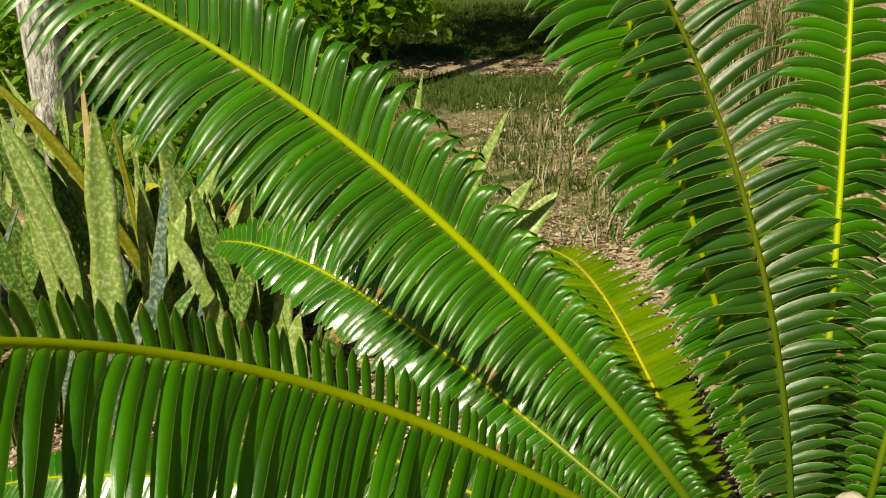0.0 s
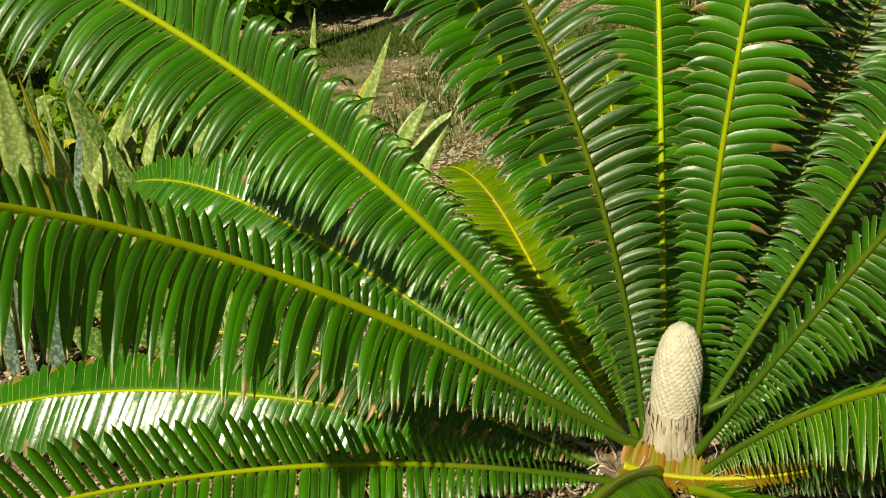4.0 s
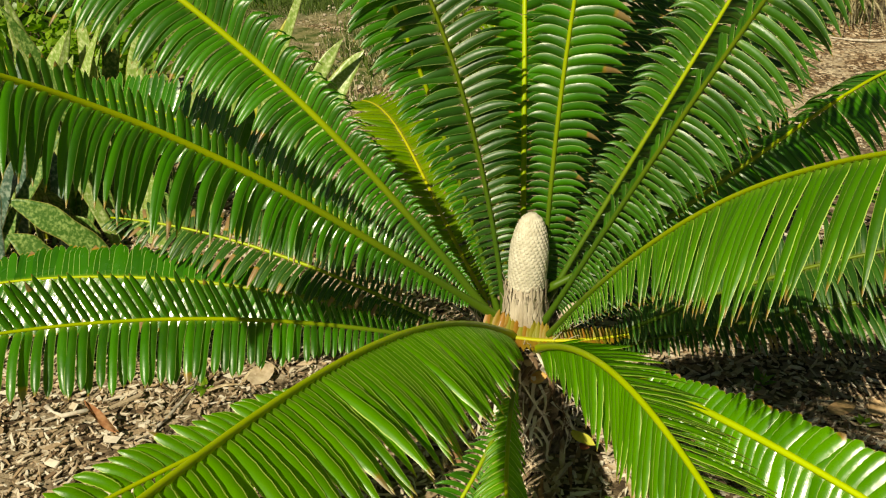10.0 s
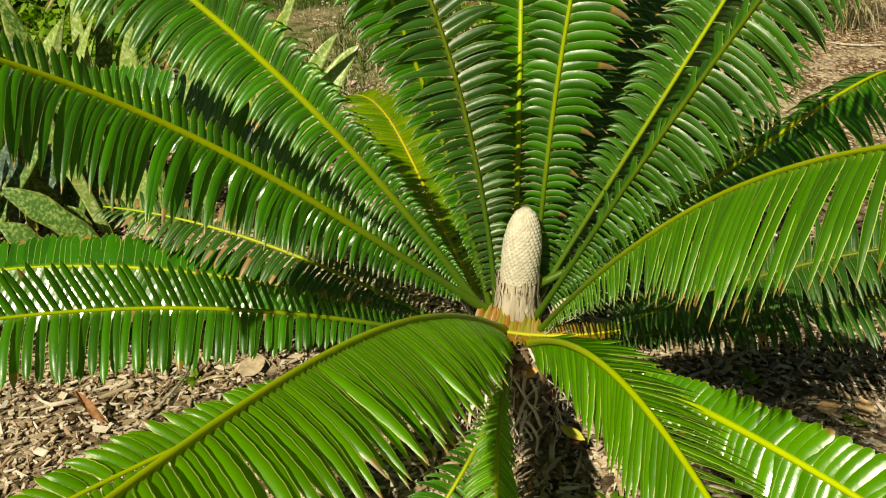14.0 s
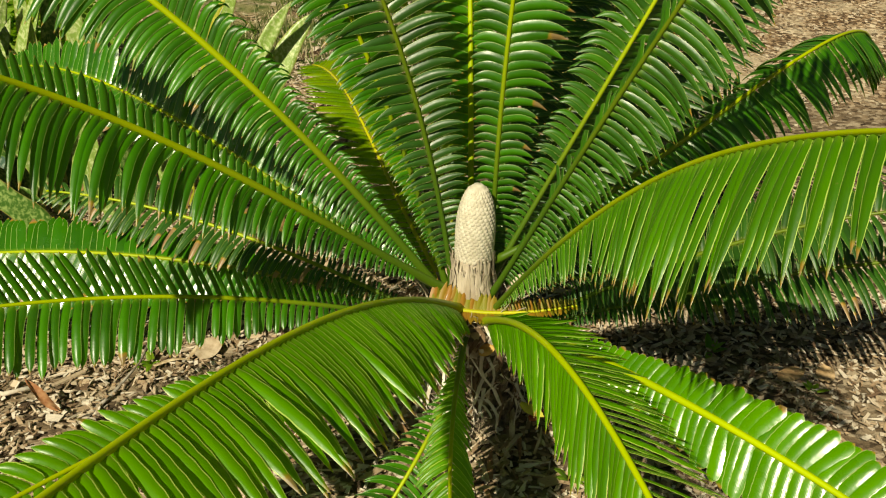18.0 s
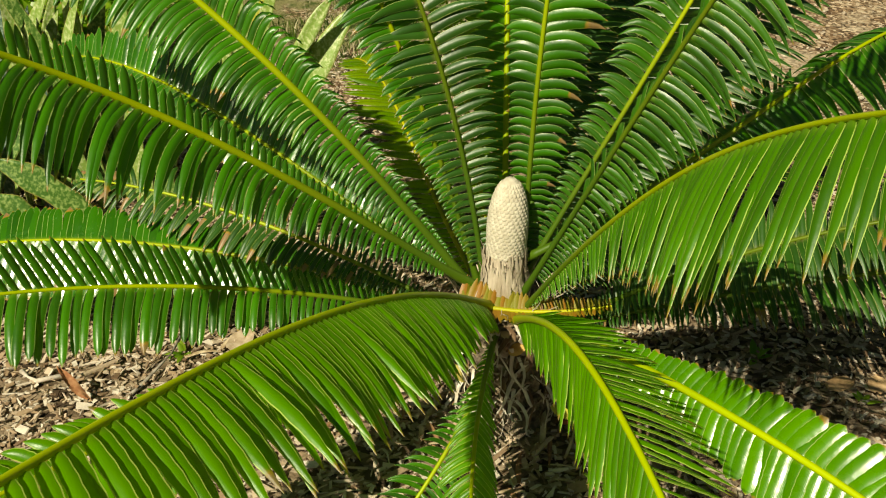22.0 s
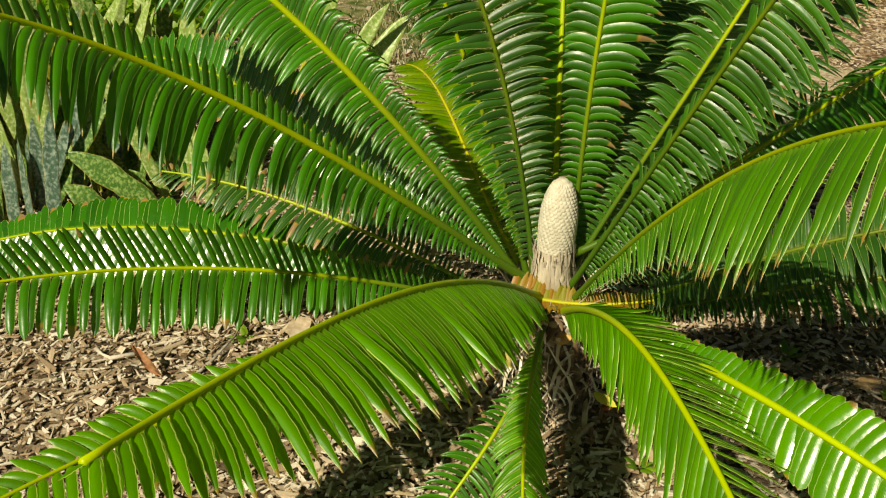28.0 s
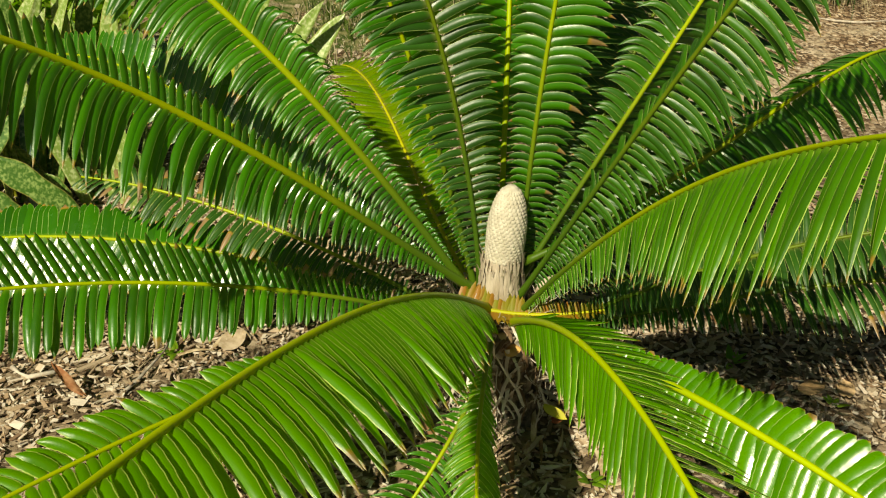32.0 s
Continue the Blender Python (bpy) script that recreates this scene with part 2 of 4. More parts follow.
def child(name, me, parent, label="", kind=""):
    ob = new(name, me)
    ob.parent = parent
    return tagged(ob, label=label, kind=kind)


def thing(name, place, label, category, group="", kind=""):
    ob = new(name)
    ob.location = place
    ob.empty_display_size = 0.1
    return tagged(ob, label, category, group, kind)


def tube(points, radii, sides=8, cap=True):
    """Rings along a line of points; returns vertices, faces and (round, along) coordinates."""
    p = np.asarray(points, float)
    t = np.gradient(p, axis=0)
    t /= np.linalg.norm(t, axis=1)[:, None]
    ref = np.array([0, 0, 1.0]) if abs(t[0][2]) < 0.9 else np.array([1.0, 0, 0])
    verts, uv = [], []
    for k in range(len(p)):
        a = np.cross(t[k], ref)
        a /= np.linalg.norm(a)
        b = np.cross(a, t[k])
        ref = b
        for s in range(sides):
            w = 2 * math.pi * s / sides
            verts.append(p[k] + radii[k] * (math.cos(w) * a + math.sin(w) * b))
            uv.append((s / sides, k / (len(p) - 1)))
    faces = [(k * sides + s, k * sides + (s + 1) % sides, (k + 1) * sides + (s + 1) % sides, (k + 1) * sides + s) for k in range(len(p) - 1) for s in range(sides)]
    if cap:
        faces += [tuple(range(sides))[::-1], tuple(range((len(p) - 1) * sides, len(p) * sides))]
    return verts, faces, uv


# ---- ground ----
def build_ground():
    xs = np.concatenate([[-70, -30, -14, -8], np.linspace(-5, 6, 45), [9, 15, 30, 70]])
    ys = np.concatenate([[-70, -25, -8], np.linspace(-3, 10, 53), [13, 18, 30, 70]])
    verts = [(x, y, 0.02 * (noise.noise((x * 1.3, y * 1.3, 0)) + 0.5 * noise.noise((x * 4, y * 4, 3))) if abs(x) < 20 and abs(y) < 20 else 0.0) for y in ys for x in xs]
    n = len(xs)
    faces = [(j * n + i, j * n + i + 1, (j + 1) * n + i + 1, (j + 1) * n + i) for j in range(len(ys) - 1) for i in range(n - 1)]
    ob = new("ground", mesh_of("ground", verts, faces, ground_material()))
    return tagged(ob, "garden ground of bark mulch, bare path and patchy lawn", "ground", kind="structure")


ground = build_ground()

# ---- the cycad ----
CROWN = Vector((0.735, 1.42, 0.36))
cycad = thing("cycad", (CROWN.x, CROWN.y, 0), "large cycad with arching green fronds and a pale cone on mulch", "cycad")
cycad.matrix_world.translation = cycad.location
RNG = np.random.default_rng(7)


def frond_curve(az, el, length, turn, bend, z, r, at=None, n=60):
    s = (np.arange(n) + 0.5) / n
    a, e = np.radians(az + turn[0] * s + turn[1] * s * s), np.radians(el + bend[0] * s + bend[1] * s * s)
    d = np.stack([np.cos(e) * np.cos(a), np.cos(e) * np.sin(a), np.sin(e)], -1)
    base = np.array([CROWN.x + r * math.cos(a[0]), CROWN.y + r * math.sin(a[0]), z]) if at is None else np.array(at)
    return np.vstack([base, base + np.cumsum(d, 0) * length / n])


def leaflet(start, way, across, length, width, droop, chance, dry, hand, rows=8, curl=0.0, taper=0.32, belly=0.28, teeth=0.0):
    """One strap-shaped leaflet: a shallow trough that bends under its weight and runs out to a point."""
    verts, along = [], []
    p = np.array(start, float)
    for k in range(rows + 1):
        v = k / rows
        d = way + np.array([0, 0, -1.0]) * droop * v ** 1.4 + across * curl * v * v
        d /= np.linalg.norm(d)
        w = across - (across @ d) * d
        w /= np.linalg.norm(w)
        up = np.cross(d, w) * hand
        half = 0.5 * width * (0.7 + 0.3 * min(1.0, v / 0.12)) * (1 - max(0.0, (v - taper) / (1 - taper)) ** 1.9) + 0.0004
        if teeth and 0 < k < rows:
            half *= 1 + teeth * (1 if k % 2 else -1)
        for u in (-1, -0.5, 0, 0.5, 1):
            verts.append(p + w * half * u - up * (belly * half * u * u))
            along.append((0.5 + 0.5 * u, v))
        p = p + d * length / rows
    faces = [(5 * k + i, 5 * k + i + 1, 5 * k + i + 6, 5 * k + i + 5) for k in range(rows) for i in range(4)]
    return verts, faces, along, [(chance, dry)] * len(verts)


def frond(az, el, length, turn, bend, z, r, leaf=0.21, step=0.022, vee=12, lean=74, droop=0.55, face=(0, -0.4, 0.9), twist=-16,
          material=LEAF, rib=RACHIS, dry=0.04, bare=0.07, label="", width=0.0235, even=False, at=None, vees=None, sides=(1.0, 1.0), leans=None, droops=None, sickle=0.10, taper=0.32, rough=1.0, thick=0.0062, start=0.10, slope=2.0,
          twists=None, belly=0.42, teeth=0.0, tips=0.0):
    """One pinnate frond: a tapering rachis and two ranks of leaflets, shorter towards its base and tip."""
    c = frond_curve(az, el, length, turn, bend, z, r, at)
    radii = np.linspace(1.0, 0.38, len(c)) * thick * 1.15 + 0.006 * np.exp(-np.arange(len(c)) / 2.5)
    v, f, uv = tube(c - np.array(cycad.location), radii, 7)
    stem = child("frond", mesh_of("frond", v, f, rib, uv), cycad, label)
    seg = np.linalg.norm(np.diff(c, axis=0), axis=1)
    dist = np.concatenate([[0], np.cumsum(seg)])
    count = int(length * (1 - bare) / step)
    for k in range(count):
        for side in (-1, 1):
            s = bare + (1 - bare) * max(0.0, (k + 0.5 + 0.18 * side + RNG.normal(0, 0.05)) / count) ** 1.18
            s = min(max(s, 0.0), 0.999)
            i = min(int(np.searchsorted(dist, s * length, side="right")) - 1, len(c) - 2)
            q = (s * length - dist[i]) / seg[i]
            p = c[i] + (c[i + 1] - c[i]) * q
            t = (c[i + 1] - c[max(i - 1, 0)])
            t /= np.linalg.norm(t)
            normal = np.array(face, float)
            normal -= (normal @ t) * t
            normal /= np.linalg.norm(normal)
            flat = np.cross(t, normal)
            grow = min(1.0, start + slope * (s - bare)) * (1 - 0.62 * max(0.0, (s - 0.62) / 0.38) ** 1.6)
            if even:
                grow = 1.0 - 0.8 * s
            ang = radians((leans[side > 0] if leans else lean) + 8 * (1 - s) - 26 * max(0, s - 0.8) / 0.2 + RNG.normal(0, 3.2 * rough))
            ve = radians((vees[side > 0] if vees else vee) + RNG.normal(0, 4.5 * rough))
            way = math.sin(ang) * (math.cos(ve) * flat * side + math.sin(ve) * normal) + math.cos(ang) * t
            tw = radians((twists[side > 0] if twists else twist) + RNG.normal(0, 8 * rough))
            across = t - (t @ way) * way
            across /= np.linalg.norm(across)
            across = math.cos(tw) * across + math.sin(tw) * np.cross(way, across) * side
            chance = float(RNG.random())
            gone = dry * 4 * float(RNG.random()) if RNG.random() < 0.07 + dry else max(dry * 0.2, tips * float(RNG.uniform(0.6, 1.3)))
            leafy = leaflet(p - np.array(cycad.location) + way * 0.004, way, across, leaf * grow * sides[side > 0] * RNG.uniform(0.88, 1.06), width * (0.26 + 0.74 * min(1, grow * 1.15)),
                            (droops[side > 0] if droops else droop) * (1 + RNG.uniform(-0.3, 0.3) * rough), chance, gone, side, curl=sickle + RNG.normal(0, 0.06), taper=taper, belly=belly, teeth=teeth, rows=12 if teeth else 8)
            child("leaflet", mesh_of("leaflet", leafy[0], leafy[1], material, leafy[2], leafy[3]), stem)
    return stem


frond(az=241.9, el=38.9, length=1.74, turn=(20.0, -6.9), bend=(-33.2, 14.0), z=0.380, r=0.092, material=LEAF_YOUNG, face=(0.2, -0.45, 0.85), vees=(6, -55), leans=(64, 52), sides=(1.0, 0.28), twist=-34, droop=0.55, leaf=0.215, width=0.0168, taper=0.5, rough=0.5, thick=0.0088, start=0.38, bare=0.03, rib=RACHIS_BRIGHT, step=0.0168, teeth=0.055, twists=(-40, 0), tips=0.04)
frond(az=221.7, el=17.7, length=1.5, turn=(10.5, 0.6), bend=(-9.0, -2.9), z=0.339, r=0.099, material=LEAF_YOUNG, face=(0, -0.4, 0.9), leaf=0.15, sides=(1.0, 0.6), leans=(66, 60), step=0.0195, width=0.021, teeth=0.035, thick=0.0068, taper=0.6)
frond(az=189.6, el=22.7, length=1.57, turn=(22.4, 8.7), bend=(-7.3, -10.3), z=0.301, r=0.100, face=(0, -0.2, 0.95), vees=(-4, 48), droops=(1.3, 0.1), leans=(70, 58), sides=(1.0, 0.7), leaf=0.18, width=0.0195, taper=0.8, rough=0.6, dry=0.05, step=0.0195, twists=(-16, 34))
frond(az=162.4, el=10.7, length=2.0, turn=(3.4, -0.4), bend=(-17.2, -17.5), z=0.304, r=0.101, material=LEAF_GLOSSY, dry=0.08, face=(0, -0.15, 0.95), vee=-6, droop=1.0, leaf=0.2, taper=0.75, width=0.029, twist=-3, label="low glossy dark green frond", step=0.0195, vees=(-34, 26), droops=(0.3, 0.3), sides=(1.0, 0.6), rough=0.5, belly=0.12, twists=(20, 6))
frond(az=163.8, el=25.1, length=1.11, turn=(-2.9, 5.6), bend=(-5.0, -19.0), z=0.281, r=0.105, material=LEAF_OLD_SHADED, dry=0.22, face=(0.1, -0.5, 0.85), leaf=0.125, droop=1.0, twist=0, width=0.014, taper=0.7, label="old ragged frond with dry brown leaflets", step=0.0165)
frond(az=198.9, el=40.5, length=1.87, turn=(-8.1, 69.2), bend=(16.7, -44.4), z=0.389, r=0.057, face=(0.1, -0.25, 0.95), vees=(-6, 60), droops=(1.5, 0.05), leaf=0.245, leans=(56, 56), sides=(1.0, 0.26), width=0.0168, step=0.019, twist=-15, taper=0.6, rough=0.5, thick=0.01, dry=0.035, twists=(-15, 12), tips=0.03, rib=RACHIS)
frond(az=147.7, el=22.2, length=1.85, turn=(-18.5, 9.3), bend=(9.0, -48.4), z=0.337, r=0.071, material=LEAF_GLOSSY, face=(0.2, -0.5, 0.8), leaf=0.14, droop=0.8, vee=-5, twist=-2, width=0.026, step=0.021, taper=0.72, vees=(-11, 36), droops=(0.8, 0.08), rough=0.8, belly=0.14, twists=(20, 14))
frond(az=178.8, el=57.0, length=1.86, turn=(-6.0, 0.9), bend=(-6.6, -31.6), z=0.356, r=0.063, face=(0.15, -0.7, 0.7), droop=1.6, leaf=0.265, lean=76, sides=(1.0, 0.85), step=0.0162, width=0.022, rough=0.5, taper=0.6, thick=0.0098, twist=-15, slope=1.25, sickle=0.18, leans=(66, 60), vees=(8, 36), rib=RACHIS, start=0.06)
frond(az=114.8, el=21.6, length=1.51, turn=(-42.3, 37.7), bend=(0.2, -38.1), z=0.290, r=0.074, material=LEAF_YELLOW, rib=RACHIS_YELLOW, face=(0.1, -0.6, 0.8), leaf=0.155, twist=12, width=0.025, label="yellowing frond with a bright yellow rib", droop=0.3)
frond(az=154.5, el=76.0, length=1.68, turn=(35.3, 8.5), bend=(-10.5, -3.0), z=0.360, r=0.065, face=(0.15, -0.85, 0.45), leaf=0.172, lean=68, droop=1.0, step=0.0148, width=0.0195, rough=0.7, taper=0.5, slope=1.5, vees=(8, -8), twists=(-14, -6), material=LEAF, sides=(1.0, 0.7), belly=0.3, rib=RACHIS, start=0.06)
frond(az=161.8, el=84.2, length=1.49, turn=(10.8, 2.0), bend=(-13.8, -21.6), z=0.379, r=0.050, material=LEAF_OLD_SHADED, face=(0.1, -0.85, 0.45), leaf=0.14, lean=70, droop=0.7, step=0.024, width=0.021, rib=RACHIS_DULL_SHADED, start=0.22, bare=0.05)
frond(az=83.1, el=69.7, length=1.70, turn=(-2.5, 8.4), bend=(5.0, -12.5), z=0.339, r=0.074, face=(0, -0.9, 0.4), droop=0.95, leaf=0.125, lean=66, step=0.0225, width=0.0245, vees=(8, -8), taper=0.42, start=0.22, bare=0.05, twist=12, rough=0.6, sides=(1.15, 0.85), thick=0.0078, rib=RACHIS_BRIGHT)
frond(az=33.6, el=87.5, length=1.69, turn=(-15.8, -4.1), bend=(-4.4, -16.3), z=0.369, r=0.062, face=(-0.05, -0.9, 0.4), dry=0.1, droop=0.95, leaf=0.135, lean=66, step=0.0225, width=0.0245, vees=(-10, 10), taper=0.42, label="upright frond with dry tan leaflet tips", start=0.22, bare=0.05, twist=10, rough=0.6, sides=(0.72, 1.1), rib=RACHIS)
frond(az=52.3, el=41.1, length=1.59, turn=(-6.2, 13.2), bend=(-9.1, -2.7), z=0.333, r=0.065, material=LEAF_OLD_SHADED, face=(-0.1, -0.9, 0.4), leaf=0.17, lean=68, step=0.018, width=0.024, droop=0.5, rib=RACHIS_DULL_SHADED, label="dark shaded frond", start=0.22, bare=0.05)
frond(az=12.9, el=59.9, length=1.62, turn=(-28.6, -2.4), bend=(4.8, 4.0), z=0.397, r=0.051, face=(-0.1, -0.9, 0.4), leaf=0.13, lean=66, droop=1.2, step=0.019, width=0.017, vees=(8, -50), taper=0.42, start=0.22, bare=0.05, material=LEAF_DEEP)
frond(az=-44.0, el=62.8, length=1.66, turn=(-4.2, 1.5), bend=(1.9, -8.9), z=0.380, r=0.057, face=(-0.25, -0.8, 0.45), droop=1.5, leaf=0.165, leans=(70, 82), step=0.0185, width=0.0158, vees=(-68, 0), start=0.22, bare=0.05, twist=-2, material=LEAF_DEEP, rib=RACHIS_DULL_SHADED)
frond(az=-11.7, el=31.4, length=1.70, turn=(90.0, -23.3), bend=(30.7, -118.5), z=0.474, r=0.059, face=(0.15, -0.25, 0.95), leaf=0.2, sides=(0.8, 0.9), droop=1.3, vee=-15, width=0.033, step=0.019, twist=-14, vees=(-34, -24))
frond(az=-60.4, el=55.8, length=1.72, turn=(-63.1, 33.2), bend=(-35.0, -0.1), z=0.331, r=0.067, material=LEAF_FRESH, face=(-0.25, -0.4, 0.9), vee=-25, droop=0.9, lean=64, leaf=0.25, twist=-20, width=0.0138, step=0.0172, taper=0.5, rough=0.7, thick=0.0062, dry=0.03, start=0.04, bare=0.05, rib=RACHIS, teeth=0.03, slope=1.5, sides=(1.25, 1.0), sickle=0.16, tips=0.055)
frond(az=-19.4, el=24.1, length=1.40, turn=(8.7, 2.1), bend=(-9.5, -15.8), z=0.265, r=0.103, material=LEAF_OLD_SHADED, leaf=0.15, droop=1.0, dry=0.15, rib=RACHIS_DULL_SHADED, width=0.015, step=0.013)
frond(az=-24.4, el=39.4, length=1.11, turn=(0.9, -0.0), bend=(-9.9, -18.0), z=0.266, r=0.106, material=LEAF_OLD_SHADED, leaf=0.13, droop=0.9, rib=RACHIS_DULL_SHADED, width=0.015, step=0.013)
frond(az=14.3, el=2.9, length=1.5, turn=(9.8, 3.0), bend=(-13.5, -15.3), z=0.343, r=0.100, material=LEAF_OLD_SHADED, leaf=0.14, droop=0.9, rib=RACHIS_DULL_SHADED, width=0.016, step=0.013)
frond(az=278.4, el=37.9, length=1.48, turn=(-18.5, 16.2), bend=(-33.2, -15.9), z=0.343, r=0.096, material=LEAF_YOUNG, face=(-0.6, -0.45, 0.65), vees=(-58, -24), leans=(56, 56), sides=(0.85, 1.0), droop=0.4, twist=-22, leaf=0.17, width=0.0165, taper=0.55, rough=0.7, start=0.42, bare=0.03, rib=RACHIS_BRIGHT, step=0.0195, teeth=0.05, twists=(40, -22), thick=0.008, tips=0.03)
frond(az=304.6, el=11.7, length=1.50, turn=(-8.2, 5.3), bend=(-14.4, -9.0), z=0.349, r=0.099, material=LEAF_SHINY, leaf=0.125, face=(-0.2, -0.5, 0.8), width=0.029, taper=0.85, twist=6, droop=0.7, rib=RACHIS_BRIGHT, twists=(-2, -12), teeth=0.03, vees=(16, -18), droops=(0.3, 0.25), belly=0.2, rough=0.6, step=0.02, thick=0.0095, sides=(0.8, 1.0))
frond(az=255.2, el=1.3, length=0.80, turn=(7.6, 9.4), bend=(-13.9, -17.3), z=0.319, r=0.101, material=LEAF_YOUNG, leaf=0.095, leans=(55, 55), vee=-20, face=(0, -0.9, 0.4), droop=0.8, twist=-24, teeth=0.03, width=0.012, step=0.016)
frond(az=249.3, el=-17.3, length=0.73, turn=(-41.4, -6.3), bend=(-18.0, -18.1), z=0.248, r=0.095, leaf=0.095, face=(0, -0.9, 0.4), droop=0.9, width=0.012, step=0.016)
frond(az=-15.7, el=-14.0, length=0.41, turn=(20.0, -6.0), bend=(40.0, -16.0), z=0.340, r=0.000, leaf=0.064, even=True, bare=0.0, step=0.0085, width=0.0165, dry=0.04, vee=30, lean=86, droop=0.1, face=(0, -0.6, 0.8), material=LEAF_AMBER, rib=RACHIS_YELLOW, at=(0.622, 1.348, 0.396), label="short amber frond stub across the crown", vees=(10, 35), belly=0.2)
# Added dark back fronds, filling gaps where deep shade shows between the uprights.
frond(az=60.0, el=66.0, length=1.50, turn=(-8.0, 4.0), bend=(-6.0, -8.0), z=0.335, r=0.080, material=LEAF_OLD_SHADED, face=(0.1, -0.85, 0.5), leaf=0.2, lean=68, step=0.018, width=0.02, droop=0.6, rib=RACHIS_DULL_SHADED)
frond(az=42.0, el=54.0, length=1.50, turn=(-2.0, 4.0), bend=(-4.0, -8.0), z=0.330, r=0.080, material=LEAF_OLD_SHADED, face=(-0.2, -0.85, 0.5), leaf=0.2, lean=68, step=0.018, width=0.02, droop=0.6, rib=RACHIS_DULL_SHADED)
frond(az=30.0, el=44.0, length=1.30, turn=(-4.0, 4.0), bend=(-6.0, -10.0), z=0.320, r=0.080, material=LEAF_OLD_SHADED, face=(-0.2, -0.85, 0.5), leaf=0.18, lean=68, step=0.015, width=0.02, droop=0.6, rib=RACHIS_DULL_SHADED)
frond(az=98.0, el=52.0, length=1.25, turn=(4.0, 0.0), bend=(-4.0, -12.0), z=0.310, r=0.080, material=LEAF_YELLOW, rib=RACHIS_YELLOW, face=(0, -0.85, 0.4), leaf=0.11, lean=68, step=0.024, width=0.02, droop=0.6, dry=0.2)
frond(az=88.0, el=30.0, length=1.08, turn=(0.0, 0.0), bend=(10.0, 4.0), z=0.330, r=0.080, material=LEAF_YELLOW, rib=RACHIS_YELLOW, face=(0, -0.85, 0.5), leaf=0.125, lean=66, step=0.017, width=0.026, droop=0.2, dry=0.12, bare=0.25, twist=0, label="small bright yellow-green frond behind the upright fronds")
# Two more added dark fronds that deepen the shade behind the crown.
frond(az=24.0, el=34.0, length=0.95, turn=(4.0, 0.0), bend=(-6.0, -14.0), z=0.315, r=0.085, material=LEAF_OLD_SHADED, face=(-0.1, -0.7, 0.7), leaf=0.18, lean=70, step=0.015, width=0.021, droop=0.6, rib=RACHIS_DULL_SHADED, start=0.3, bare=0.04)
frond(az=66.0, el=36.0, length=1.10, turn=(-4.0, 0.0), bend=(-6.0, -14.0), z=0.310, r=0.085, material=LEAF_OLD_SHADED, face=(-0.1, -0.7, 0.7), leaf=0.14, lean=70, step=0.022, width=0.021, droop=0.6, rib=RACHIS_DULL_SHADED, start=0.3, bare=0.04)


def build_trunk():
    bark = simple("cycad_trunk_bark", (0.05, 0.035, 0.022), (0.40, 0.32, 0.22), 30, 0.95, 1.0, 0.02)
    n, rows = 28, 20
    verts, uv = [], []
    for k in range(rows + 1):
        h = k / rows
        for s in range(n):
            w = 2 * math.pi * s / n
            rr = 0.125 - 0.01 * h + 0.02 * math.exp(-h * 6) + 0.016 * noise.noise((math.cos(w) * 5, math.sin(w) * 5, h * 9)) + 0.006 * noise.noise((math.cos(w) * 14, math.sin(w) * 14, h * 22))
            verts.append((rr * math.cos(w), rr * math.sin(w), h * 0.36))
            uv.append((s / n, h))
    faces = [(k * n + s, k * n + (s + 1) % n, (k + 1) * n + (s + 1) % n, (k + 1) * n + s) for k in range(rows) for s in range(n)] + [tuple(range(rows * n, rows * n + n))]
    child("trunk", mesh_of("trunk", verts, faces, bark, uv), cycad, "short stout trunk with shaggy dry leaf bases")


